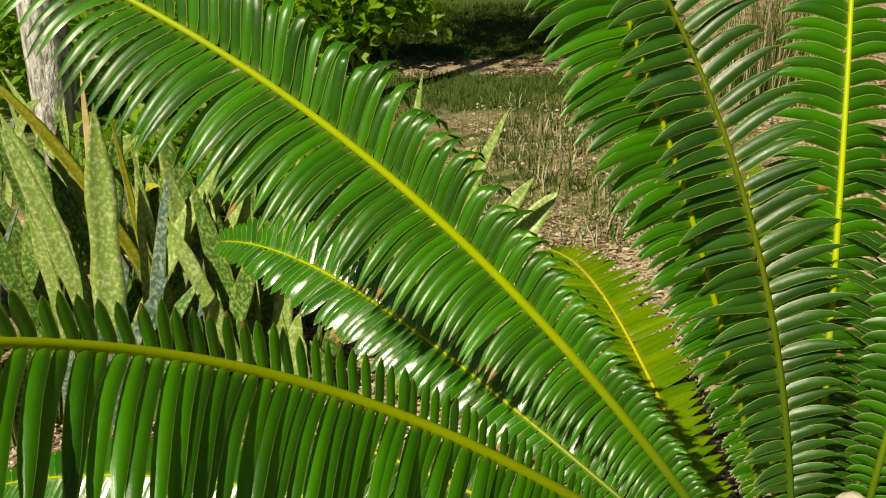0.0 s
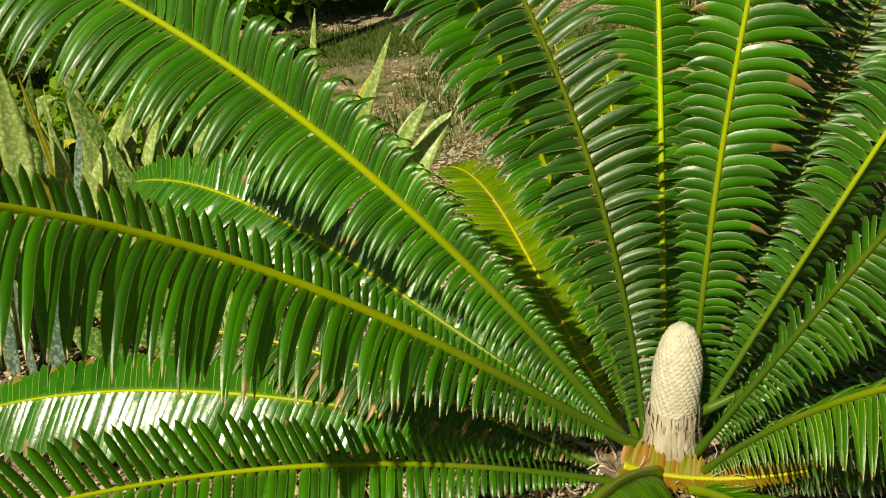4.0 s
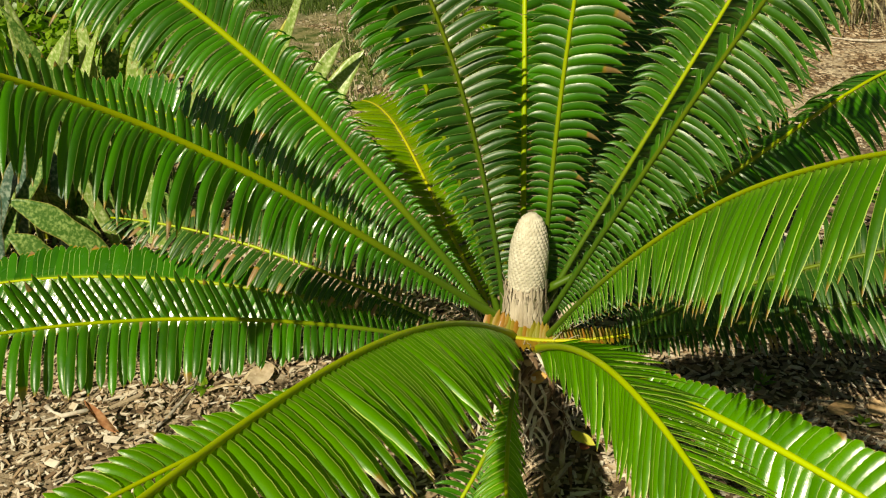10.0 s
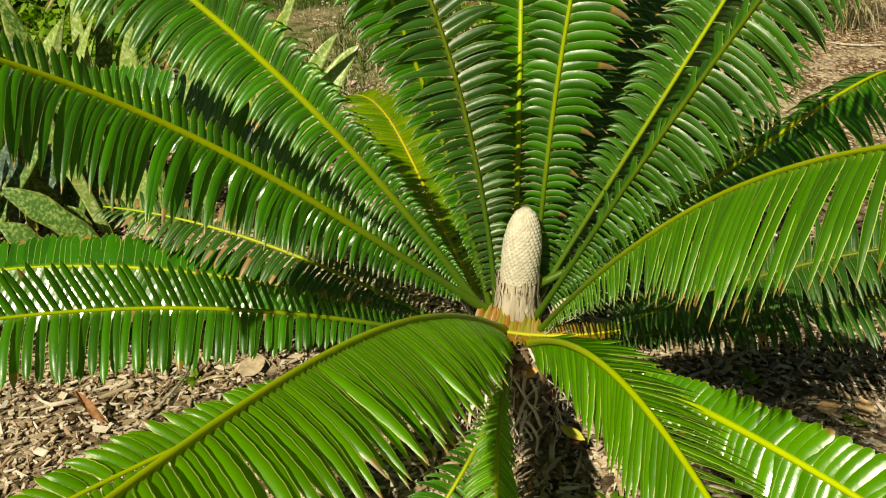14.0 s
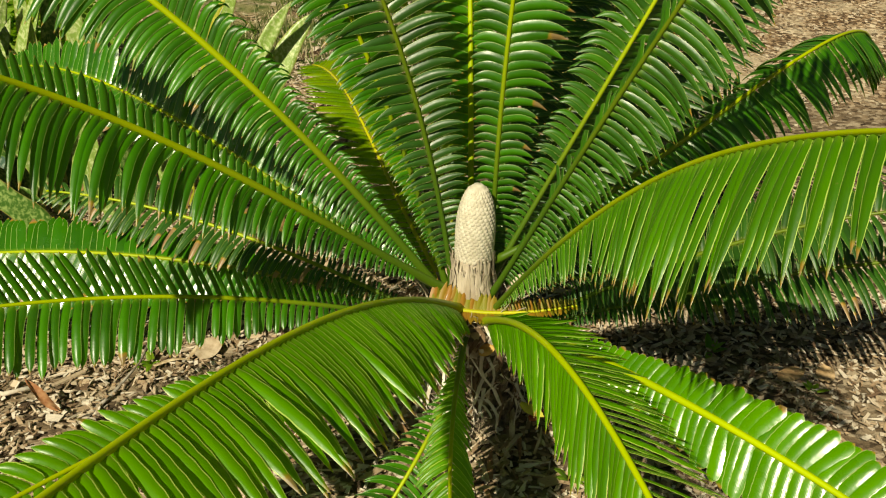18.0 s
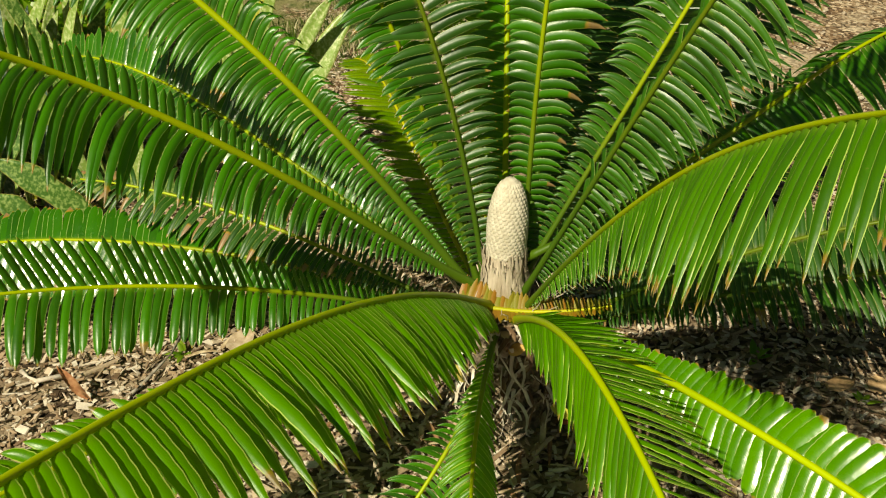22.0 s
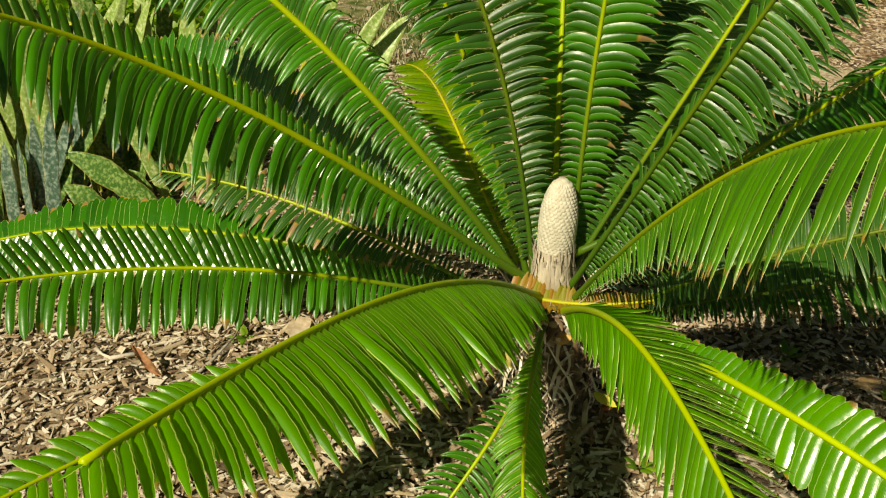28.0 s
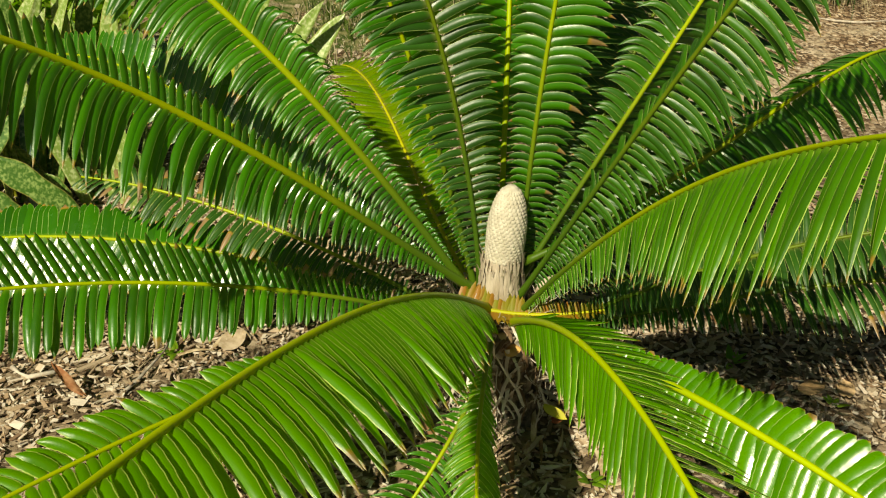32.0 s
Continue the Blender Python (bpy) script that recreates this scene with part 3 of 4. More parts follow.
def build_cone():
    """A pale woolly cone of spirally set scales over a ragged skirt of bracts."""
    wool = simple("cone_scale_wool", (0.55, 0.50, 0.39), (0.70, 0.65, 0.53), 60, 0.95, 0.5, 0.003, 0.1)
    skirt = simple("cone_bract_dry", (0.38, 0.31, 0.22), (0.62, 0.54, 0.43), 40, 0.95, 0.6, 0.004, 0.1, stretch=(1, 1, 0.2))
    axis_base, axis_top = np.array([0.004, -0.012, 0.495]), np.array([0.016, -0.004, 0.690])
    height = float(np.linalg.norm(axis_top - axis_base))
    tilt = Vector(axis_top - axis_base).to_track_quat("Z", "Y").to_matrix().to_4x4()
    place = Matrix.Translation(axis_base) @ tilt

    def radius(h):
        return 0.052 * (1 - 0.06 * (1 - h) ** 2) * max(0.02, 1 - max(0.0, (h - 0.25) / 0.77) ** 2.2) ** 0.5

    core_v, core_f, core_uv = tube([(0, 0, height * k / 24) for k in range(25)], [max(0.003, radius(k / 24) - 0.0016) for k in range(25)], 20)
    cone = child("cone", mesh_of("cone", [place @ Vector(v) for v in core_v], core_f, wool, core_uv), cycad, "pale tan woolly cone")
    rest_v, rest_f, rows, turns = [], [], 21, 23
    for k in range(rows * turns):
        row, col = divmod(k, turns)
        h = 0.012 + 0.97 * (row / rows) ** 1.04
        w, rr = 2 * math.pi * (col + 0.5 * (row % 2)) / turns + 0.05 * row, radius(h)
        slope = (radius(min(1.0, h + 0.02)) - radius(h - 0.02)) / (0.04 * height)
        nrm = Vector((math.cos(w), math.sin(w), -slope)).normalized()
        tan = Vector((-math.sin(w), math.cos(w), 0))
        up = nrm.cross(tan)
        cen = Vector((rr * math.cos(w), rr * math.sin(w), height * h))
        hw, hh = math.pi * rr / turns * 1.06 + 0.0005, 0.0074 * RNG.uniform(0.9, 1.08)
        ring = [(-hw, 0, -0.0012), (-hw * 0.45, -hh, 0), (hw * 0.45, -hh, 0), (hw, 0, -0.0012), (hw * 0.45, hh, 0), (-hw * 0.45, hh, 0)]
        lift = RNG.uniform(0.0001, 0.0007)
        v = [place @ (cen + tan * p + up * q + nrm * (c - 0.0014)) for p, q, c in ring]
        v += [place @ (cen + tan * p * 0.66 + up * (q * 0.55 - 0.0012) + nrm * lift) for p, q, c in ring] + [place @ (cen - up * 0.0018 + nrm * (lift + 0.0006))]
        f = [(i, (i + 1) % 6, 6 + (i + 1) % 6, 6 + i) for i in range(6)] + [(6 + i, 6 + (i + 1) % 6, 12) for i in range(6)]
        if math.sin(w) < 0.2:
            child("scale", mesh_of("scale", v, f, wool), cone)
        else:
            o = len(rest_v)
            rest_v += v
            rest_f += [tuple(x + o for x in q) for q in f]
    child("scale_band", mesh_of("scale_band", rest_v, rest_f, wool), cone, kind="stuff")
    v, f, uv = tube([(0.002, -0.012, 0.33 + 0.02 * k) for k in range(10)], [0.054, 0.053, 0.052, 0.051, 0.050, 0.0495, 0.049, 0.0485, 0.048, 0.044], 24)
    v = [Vector(p) + Vector((p[0], p[1] + 0.012, 0)).normalized() * 0.004 * noise.noise((p[0] * 60, p[1] * 60, p[2] * 14)) for p in v]
    child("cone_base", mesh_of("cone_base", v, f, skirt, uv), cone, "fibrous dry cone base")
    for k in range(90):
        w = 2 * math.pi * k / 90 + RNG.normal(0, 0.08)
        top = RNG.uniform(0.08, 0.14)
        r0, r1, r2 = 0.055 + RNG.normal(0, 0.005), 0.0505, 0.052 + RNG.uniform(0, 0.009)
        v, f, wid = [], [], RNG.uniform(0.005, 0.010)
        tan = np.array([-math.sin(w), math.cos(w), 0])
        out = np.array([math.cos(w), math.sin(w), 0])
        for i in range(6):
            q = i / 5
            rad = r0 + (r1 - r0) * q if q < 0.7 else r1 + (r2 - r1) * (q - 0.7) / 0.3
            mid = np.array([0.0, -0.012, 0.378 + top * q]) + out * (rad + 0.003 * RNG.normal())
            hw = wid * (1 - 0.75 * q * q)
            v += [mid - tan * hw, mid + out * 0.002, mid + tan * hw]
        f = [(3 * i + j, 3 * i + j + 1, 3 * i + j + 4, 3 * i + j + 3) for i in range(5) for j in (0, 1)]
        child("bract", mesh_of("bract", v, f, skirt), cone)


def build_leaf_bases():
    """Dry, ragged leaf bases that sheathe the trunk and the crown under the fronds."""
    straw = simple("dry_leaf_base", (0.26, 0.18, 0.11), (0.72, 0.63, 0.50), 18, 0.95, 0.7, 0.005, 0.15)
    for k in range(130):
        w, z0 = k * 2.399 + RNG.normal(0, 0.1), 0.02 + 0.34 * (k / 130)
        out, tan = np.array([math.cos(w), math.sin(w), 0]), np.array([-math.sin(w), math.cos(w), 0])
        length, wid, flare = RNG.uniform(0.035, 0.085), RNG.uniform(0.009, 0.022), RNG.uniform(0.005, 0.06)
        v, side = [], RNG.normal(0, 0.3)
        for i in range(5):
            q = i / 4
            mid = out * (0.112 + flare * q * q) + tan * side * length * q + np.array([0, 0, z0 + length * q * RNG.uniform(0.85, 1.0)])
            hw = wid * (1 - 0.8 * q ** 1.5)
            v += [mid - tan * hw, mid + out * 0.006, mid + tan * hw]
        child("leaf_base", mesh_of("leaf_base", v, [(3 * i + j, 3 * i + j + 1, 3 * i + j + 4, 3 * i + j + 3) for i in range(4) for j in (0, 1)], straw), cycad)


def build_crown_scales():
    """Broad brown scale leaves and fibres packed between the frond bases round the cone."""
    brown = simple("crown_scale_leaf", (0.17, 0.10, 0.055), (0.48, 0.36, 0.24), 25, 0.9, 0.6, 0.004, 0.2)
    for k in range(46):
        w = k * 2.399 + RNG.normal(0, 0.15)
        out, tan = np.array([math.cos(w), math.sin(w), 0]), np.array([-math.sin(w), math.cos(w), 0])
        r0, length, wid, up = RNG.uniform(0.06, 0.115), RNG.uniform(0.035, 0.085), RNG.uniform(0.010, 0.024), RNG.uniform(0.3, 1.1)
        v = []
        for i in range(5):
            q = i / 4
            mid = out * (r0 + length * q * math.cos(up)) + np.array([0, 0, 0.325 + length * math.sin(up) * q * (1 - 0.25 * q)]) + tan * RNG.normal(0, 0.003)
            hw = wid * (1 - 0.7 * q * q)
            v += [mid - tan * hw, mid - out * 0.005, mid + tan * hw]
        child("scale_leaf", mesh_of("scale_leaf", v, [(3 * i + j, 3 * i + j + 1, 3 * i + j + 4, 3 * i + j + 3) for i in range(4) for j in (0, 1)], brown), cycad)
    fibre = simple("crown_fibre", (0.45, 0.38, 0.30), (0.66, 0.60, 0.50), 30, 0.9)
    for k in range(26):
        w = RNG.uniform(0, 6.28)
        base = np.array([0.1 * math.cos(w), 0.1 * math.sin(w), 0.33])
        d = np.array([RNG.normal(0, 0.03) + 0.05 * math.cos(w), RNG.normal(0, 0.03) + 0.05 * math.sin(w), RNG.uniform(0.04, 0.11)])
        pts = [base + d * q + np.array([0.02 * math.sin(q * 4 + w), 0.02 * math.cos(q * 3 + w), 0]) * q for q in (0, 0.33, 0.66, 1.0)]
        v, f, uv = tube(pts, [0.0018, 0.0016, 0.0012, 0.0006], 5)
        child("fibre", mesh_of("fibre", v, f, fibre, uv), cycad)


def build_shag():
    """Pale torn fibres and rags of old leaf stalks that hang down the trunk, some curling away from it."""
    pale = simple("trunk_fibre", (0.50, 0.43, 0.33), (0.86, 0.81, 0.70), 40, 0.95, 0.4, 0.003, 0.15, stretch=(1, 1, 0.2))
    dark = simple("trunk_fibre_dark", (0.10, 0.06, 0.035), (0.30, 0.20, 0.12), 40, 0.95, 0.4, 0.003, 0.15, stretch=(1, 1, 0.2))
    for k in range(210):
        w, z0 = RNG.uniform(0, 6.28), RNG.uniform(0.08, 0.37)
        out, tan = np.array([math.cos(w), math.sin(w), 0]), np.array([-math.sin(w), math.cos(w), 0])
        length, wid, curl = min(z0 - 0.01, RNG.uniform(0.04, 0.16)), RNG.uniform(0.001, 0.008), RNG.uniform(0.0, 0.05)
        sway, mat = RNG.normal(0, 0.35), dark if RNG.random() < 0.35 else pale
        v = []
        for i in range(7):
            q = i / 6
            mid = out * (0.132 + curl * math.sin(q * 2.6) + 0.005 * RNG.normal()) + tan * (sway * length * q + 0.010 * math.sin(q * 6 + k)) + np.array([0, 0, z0 - length * q])
            v += [mid - tan * wid * (1 - 0.6 * q), mid + out * 0.0015, mid + tan * wid * (1 - 0.6 * q)]
        child("fibre", mesh_of("fibre", v, [(3 * i + j, 3 * i + j + 1, 3 * i + j + 4, 3 * i + j + 3) for i in range(6) for j in (0, 1)], mat), cycad)


build_crown_scales()
build_shag()
build_trunk()
build_leaf_bases()
build_cone()


# ---- snake plants ----
def snake_material(name, a, b):
    m = Nodes(name)
    uv = m.uv("Along")
    n = m.noise(85.0, 3.0, m.scaled(1, 1, 0.8))
    c = m.mix(m.step(n, 0.42, 0.68), a, b)
    c = m.mix(m.math("MULTIPLY", m.step(m.noise(14.0, 3.0), 0.5, 0.75), 0.45), c, a)
    c = m.mix(m.math("MULTIPLY", m.step(m.math("ABSOLUTE", m.math("SUBTRACT", uv.outputs[0], 0.5)), 0.45, 0.49), 0.8), c, (0.35, 0.3, 0.08))
    m.bump(m.noise(40.0), 0.15, 0.003)
    return m.finish(c, 0.36, 0.5, 0.2)


SNAKE = snake_material("snake_plant_mottled", (0.07, 0.18, 0.025), (0.36, 0.50, 0.15))
SNAKE_PALE = snake_material("snake_plant_pale", (0.28, 0.43, 0.09), (0.64, 0.73, 0.36))
SNAKE_BLUE = snake_material("snake_plant_blue_green", (0.08, 0.16, 0.11), (0.36, 0.45, 0.36))


def snake_leaf(parent, base, tip, width, mat, bow=0.06, face=(0.2, -1, 0.5)):
    """A stiff sword leaf, channelled and thick, from its base in the soil out to a point; bow: how far it arches."""
    rows, verts, uv, width = 14, [], [], width * (0.78 if width < 0.13 else 1.0)
    a, b = np.array(base, float), np.array(tip, float)
    length = float(np.linalg.norm(b - a))
    line = (b - a) / length
    normal = np.array(face, float) - (np.array(face, float) @ line) * line
    normal /= np.linalg.norm(normal)
    side = np.cross(line, normal)
    for k in range(rows + 1):
        v = k / rows
        p = a + line * length * v + np.array([0, 0, 1.0]) * bow * 4 * v * (1 - v)
        d = line + np.array([0, 0, 1.0]) * bow * 4 * (1 - 2 * v) / length
        d /= np.linalg.norm(d)
        w = side - (side @ d) * d
        w /= np.linalg.norm(w)
        up = -np.cross(d, w)
        spin = math.sin(length * 37 + width * 900) * 0.4 * v
        w, up = math.cos(spin) * w + math.sin(spin) * up, math.cos(spin) * up - math.sin(spin) * w
        half = 0.5 * width * (0.5 + 0.5 * math.sin(min(1, v * 2.2) * math.pi / 2)) * (1 - max(0, (v - 0.66) / 0.34) ** 1.9) + 0.001
        half *= 1 + 0.09 * math.sin(v * 19 + length * 40)
        thick = 0.006 * (1 - v) + 0.0012
        for sgn in (1, -1):
            for u in (-1, -0.5, 0, 0.5, 1):
                verts.append(p + w * half * u + up * (0.32 * half * (u * u - 0.4) + sgn * thick * (1 - abs(u) * 0.8)))
                uv.append((0.5 + 0.5 * u, v))
    faces = []
    for k in range(rows):
        o, q = k * 10, (k + 1) * 10
        for i in range(4):
            faces += [(o + i, o + i + 1, q + i + 1, q + i), (o + 6 + i, o + 5 + i, q + 5 + i, q + 6 + i)]
        faces += [(o + 5, o, q, q + 5), (o + 4, o + 9, q + 9, q + 4)]
    child("leaf", mesh_of("leaf", verts, faces, mat, uv), parent)


def snake_plant(label, *leaves):
    """A rosette of sword leaves, each given by its base, tip and width."""
    x = sum(l[0][0] for l in leaves) / len(leaves)
    y = sum(l[0][1] for l in leaves) / len(leaves)
    pl = thing("snake_plant", (x, y, 0), label, "snake plant", "snake plants in the bed")
    for base, tip, *rest in leaves:
        snake_leaf(pl, (base[0] - x, base[1] - y, base[2]), (tip[0] - x, tip[1] - y, tip[2]), *rest)
    return pl


SNAKE_YELLOW = snake_material("snake_plant_yellowing", (0.40, 0.42, 0.03), (0.60, 0.58, 0.10))
SNAKE_DRY = simple("snake_plant_dry", (0.42, 0.30, 0.14), (0.55, 0.45, 0.22), 20, 0.7)
snake_plant("snake plant with mottled pale green upright sword leaves",
    ((-1.12, 2.54, -0.02), (-1.12, 2.72, 1.06), 0.119, SNAKE_PALE, 0.03),
    ((-1.20, 2.72, -0.02), (-1.23, 2.90, 1.12), 0.041, SNAKE_DRY, 0.03),
    ((-1.05, 2.67, -0.02), (-1.06, 2.85, 0.93), 0.034, SNAKE_PALE, 0.03),
    ((-1.04, 2.57, -0.02), (-0.93, 2.75, 0.82), 0.056, SNAKE_BLUE, 0.03))
snake_plant("leaning snake plant with yellow-edged mottled leaves",
    ((-1.20, 2.77, -0.02), (-1.56, 2.95, 0.97), 0.104, SNAKE_PALE, 0.03),
    ((-1.02, 2.87, -0.02), (-1.60, 3.05, 0.89), 0.102, SNAKE, 0.03),
    ((-1.09, 3.02, -0.02), (-1.67, 3.20, 1.06), 0.063, SNAKE_PALE, 0.03),
    ((-1.61, 2.92, -0.02), (-1.51, 3.10, 0.87), 0.115, SNAKE, 0.03),
    ((-1.37, 2.92, -0.02), (-1.21, 3.10, 0.93), 0.098, SNAKE, 0.03))
snake_plant("snake plant with crowded pale and blue-green leaves",
    ((-0.79, 2.92, -0.02), (-1.12, 3.10, 0.82), 0.069, SNAKE, 0.03),
    ((-1.11, 2.92, -0.02), (-0.84, 3.10, 0.84), 0.057, SNAKE_PALE, 0.03),
    ((-1.00, 2.77, -0.02), (-0.69, 2.95, 0.78), 0.045, SNAKE_PALE, 0.03),
    ((-1.13, 2.77, -0.02), (-0.81, 2.95, 0.74), 0.103, SNAKE_PALE, 0.03),
    ((-0.91, 2.67, -0.02), (-0.89, 2.85, 0.60), 0.085, SNAKE_BLUE, 0.03),
    ((-0.85, 2.72, -0.02), (-0.76, 2.90, 0.63), 0.091, SNAKE, 0.03))
snake_plant("low snake plant with broad mottled leaves on mulch",
    ((-0.62, 2.48, -0.02), (-1.00, 2.50, 0.33), 0.119, SNAKE, 0.05, (0.25, -0.75, 0.75)),
    ((-0.78, 2.42, -0.02), (-1.01, 2.44, 0.22), 0.108, SNAKE, 0.03, (0.3, -0.8, 0.7)),
    ((-0.74, 2.56, -0.02), (-0.80, 2.58, 0.22), 0.125, SNAKE, 0.02, (0.1, -0.9, 0.6)),
    ((-0.50, 2.40, -0.02), (-0.62, 2.30, 0.13), 0.085, SNAKE_PALE, 0.03, (0.2, -0.6, 0.9)))
snake_plant("snake plant with rolled grey-green leaves standing in shade",
    ((-1.14, 2.50, -0.02), (-1.09, 2.50, 0.48), 0.066, SNAKE_BLUE, 0.0, (0.4, -1, 0.2)),
    ((-1.18, 2.46, -0.02), (-1.15, 2.47, 0.40), 0.06, SNAKE_BLUE, 0.0, (-0.4, -1, 0.2)),
    ((-1.27, 2.50, -0.02), (-1.22, 2.50, 0.38), 0.07, SNAKE_BLUE, 0.0, (0.1, -1, 0.2)),
    ((-1.33, 2.55, -0.02), (-1.38, 2.56, 0.42), 0.06, SNAKE, 0.0, (0.1, -1, 0.2)))
snake_plant("snake plant with rolled blue-green stiff leaves",
    ((-1.18, 2.47, -0.02), (-0.91, 2.60, 0.54), 0.065, SNAKE_BLUE, 0.03),
    ((-1.07, 2.40, -0.02), (-1.02, 2.50, 0.50), 0.07, SNAKE_BLUE, 0.03),
    ((-1.16, 2.47, -0.02), (-0.82, 2.65, 0.51), 0.065, SNAKE, 0.03))
snake_plant("snake plant with loose pale blades beside the path",
    ((-0.25, 2.80, -0.02), (0.15, 2.64, 1.07), 0.058, SNAKE_PALE, 0.06, (0.1, -0.9, 0.7)),
    ((-0.15, 2.77, -0.02), (0.24, 2.95, 0.76), 0.085, SNAKE_PALE, 0.1, (0.1, -0.75, 0.9)),
    ((-0.07, 2.77, -0.02), (0.32, 2.95, 0.71), 0.125, SNAKE_PALE, 0.1, (0.1, -0.75, 0.9)),
    ((-0.25, 2.77, -0.02), (0.05, 2.95, 0.87), 0.075, SNAKE_YELLOW, 0.1, (0.1, -0.75, 0.9)),
    ((-0.26, 2.92, -0.02), (-0.14, 3.10, 1.08), 0.044, SNAKE_PALE, 0.1, (0.1, -0.75, 0.9)),
    ((-0.19, 2.72, -0.02), (0.01, 2.90, 0.79), 0.069, SNAKE, 0.1, (0.1, -0.75, 0.9)))


def wild_snake_plant(x, y, count, tall):
    """A loose rosette in the thick of the bed."""
    leaves = []
    for k in range(count):
        a = RNG.uniform(0, 6.28)
        lean, h = RNG.uniform(0.05, 0.5), tall * RNG.uniform(0.6, 1.0)
        bx, by = x + RNG.normal(0, 0.06), y + RNG.normal(0, 0.06)
        mat = (SNAKE, SNAKE, SNAKE_PALE, SNAKE_BLUE)[int(RNG.integers(0, 4))]
        leaves.append(((bx, by, -0.02), (bx + h * lean * math.cos(a), by + h * lean * math.sin(a), h), RNG.uniform(0.05, 0.085), mat, RNG.uniform(0.0, 0.05), (RNG.normal(0, 0.6), -1, RNG.uniform(0, 0.8))))
    snake_plant("crowded dark green mottled snake plant in the bed", *leaves)


for wx, wy, wn, wh in ((-0.75, 3.05, 9, 0.62), (-1.15, 3.15, 10, 0.75), (-1.6, 3.1, 10, 0.85), (-2.0, 3.3, 9, 0.9), (-1.4, 3.6, 9, 0.8), (-0.45, 3.3, 7, 0.5), (-1.75, 2.75, 9, 0.7), (-1.3, 2.75, 8, 0.5), (-0.95, 2.8, 8, 0.45), (-0.55, 2.75, 6, 0.38), (-0.85, 3.6, 9, 0.7), (-0.4, 3.75, 8, 0.55), (-1.9, 3.85, 9, 0.9), (-2.4, 3.9, 9, 0.9), (-0.05, 3.5, 6, 0.4), (-1.1, 2.95, 11, 0.62), (-1.45, 2.5, 9, 0.55), (-0.2, 3.1, 7, 0.45), (0.05, 2.85, 6, 0.35)):
    wild_snake_plant(wx, wy, wn, wh)

snake_plant("snake plant with leaves flopped over beside the pale tree",
    ((-1.62, 3.45, -0.02), (-1.22, 3.30, 0.78), 0.075, SNAKE_PALE, 0.22, (0.1, -0.7, 0.9)),
    ((-2.05, 3.55, -0.02), (-1.62, 3.35, 0.92), 0.06, SNAKE_PALE, 0.20, (0.1, -0.7, 0.9)),
    ((-1.75, 3.30, -0.02), (-1.95, 3.20, 0.86), 0.07, SNAKE, 0.12, (0.1, -0.7, 0.9)),
    ((-1.45, 3.25, -0.02), (-1.10, 3.10, 0.66), 0.06, SNAKE_YELLOW, 0.18, (0.1, -0.7, 0.9)))

snake_plant("tangle of sunlit snake plant leaves leaning every way",
    ((-1.22, 2.78, -0.02), (-1.48, 2.80, 0.97), 0.085, SNAKE_PALE, 0.05, (0.3, -1, 0.3)),
    ((-0.95, 2.90, -0.02), (-1.52, 2.78, 1.16), 0.055, SNAKE_YELLOW, 0.16, (0.1, -0.5, 0.9)),
    ((-1.02, 2.80, -0.02), (-1.11, 2.80, 1.00), 0.032, SNAKE_YELLOW, 0.02, (0.5, -1, 0.2)),
    ((-0.98, 2.82, -0.02), (-1.04, 2.76, 0.92), 0.030, SNAKE_PALE, 0.02, (0.2, -1, 0.2)),
    ((-0.66, 2.85, -0.02), (-0.98, 2.80, 0.97), 0.075, SNAKE, 0.06, (0.2, -1, 0.4)),
    ((-1.24, 2.80, -0.02), (-0.76, 2.80, 0.87), 0.090, SNAKE_PALE, 0.05, (-0.2, -1, 0.5)),
    ((-0.98, 2.84, -0.02), (-0.64, 2.82, 0.89), 0.060, SNAKE_PALE, 0.08, (-0.1, -0.8, 0.8)),
    ((-0.86, 2.74, -0.02), (-0.62, 2.72, 0.66), 0.085, SNAKE, 0.04, (-0.4, -1, 0.4)),
    ((-0.70, 2.70, -0.02), (-0.94, 2.70, 0.70), 0.070, SNAKE_PALE, 0.04, (0.4, -1, 0.5)),
    ((-1.42, 2.80, -0.02), (-1.62, 2.74, 0.80), 0.090, SNAKE, 0.05, (0.3, -1, 0.2)),
    ((-1.30, 2.72, -0.02), (-1.36, 2.66, 0.72), 0.075, SNAKE_PALE, 0.02, (-0.5, -1, 0.2)),
    ((-0.52, 2.95, -0.02), (-0.30, 2.90, 0.72), 0.060, SNAKE_PALE, 0.06, (0.1, -1, 0.5)),
    ((-0.40, 3.00, -0.02), (-0.02, 3.00, 0.80), 0.075, SNAKE_PALE, 0.08, (0.1, -0.8, 0.8)))

snake_plant("sunlit snake plant with broad pale leaves crowded together",
    ((-0.86, 2.80, -0.02), (-0.98, 2.86, 1.00), 0.105, SNAKE_PALE, 0.03, (0.2, -1, 0.5)),
    ((-0.74, 2.84, -0.02), (-0.72, 2.86, 0.98), 0.110, SNAKE_PALE, 0.03, (-0.2, -1, 0.5)),
    ((-0.66, 2.80, -0.02), (-0.52, 2.84, 0.86), 0.100, SNAKE_PALE, 0.04, (0.1, -1, 0.6)),
    ((-0.80, 2.90, -0.02), (-0.60, 2.95, 1.04), 0.085, SNAKE, 0.04, (0.3, -1, 0.4)),
    ((-0.70, 2.76, -0.02), (-0.86, 2.76, 0.80), 0.095, SNAKE, 0.03, (-0.3, -1, 0.5)))

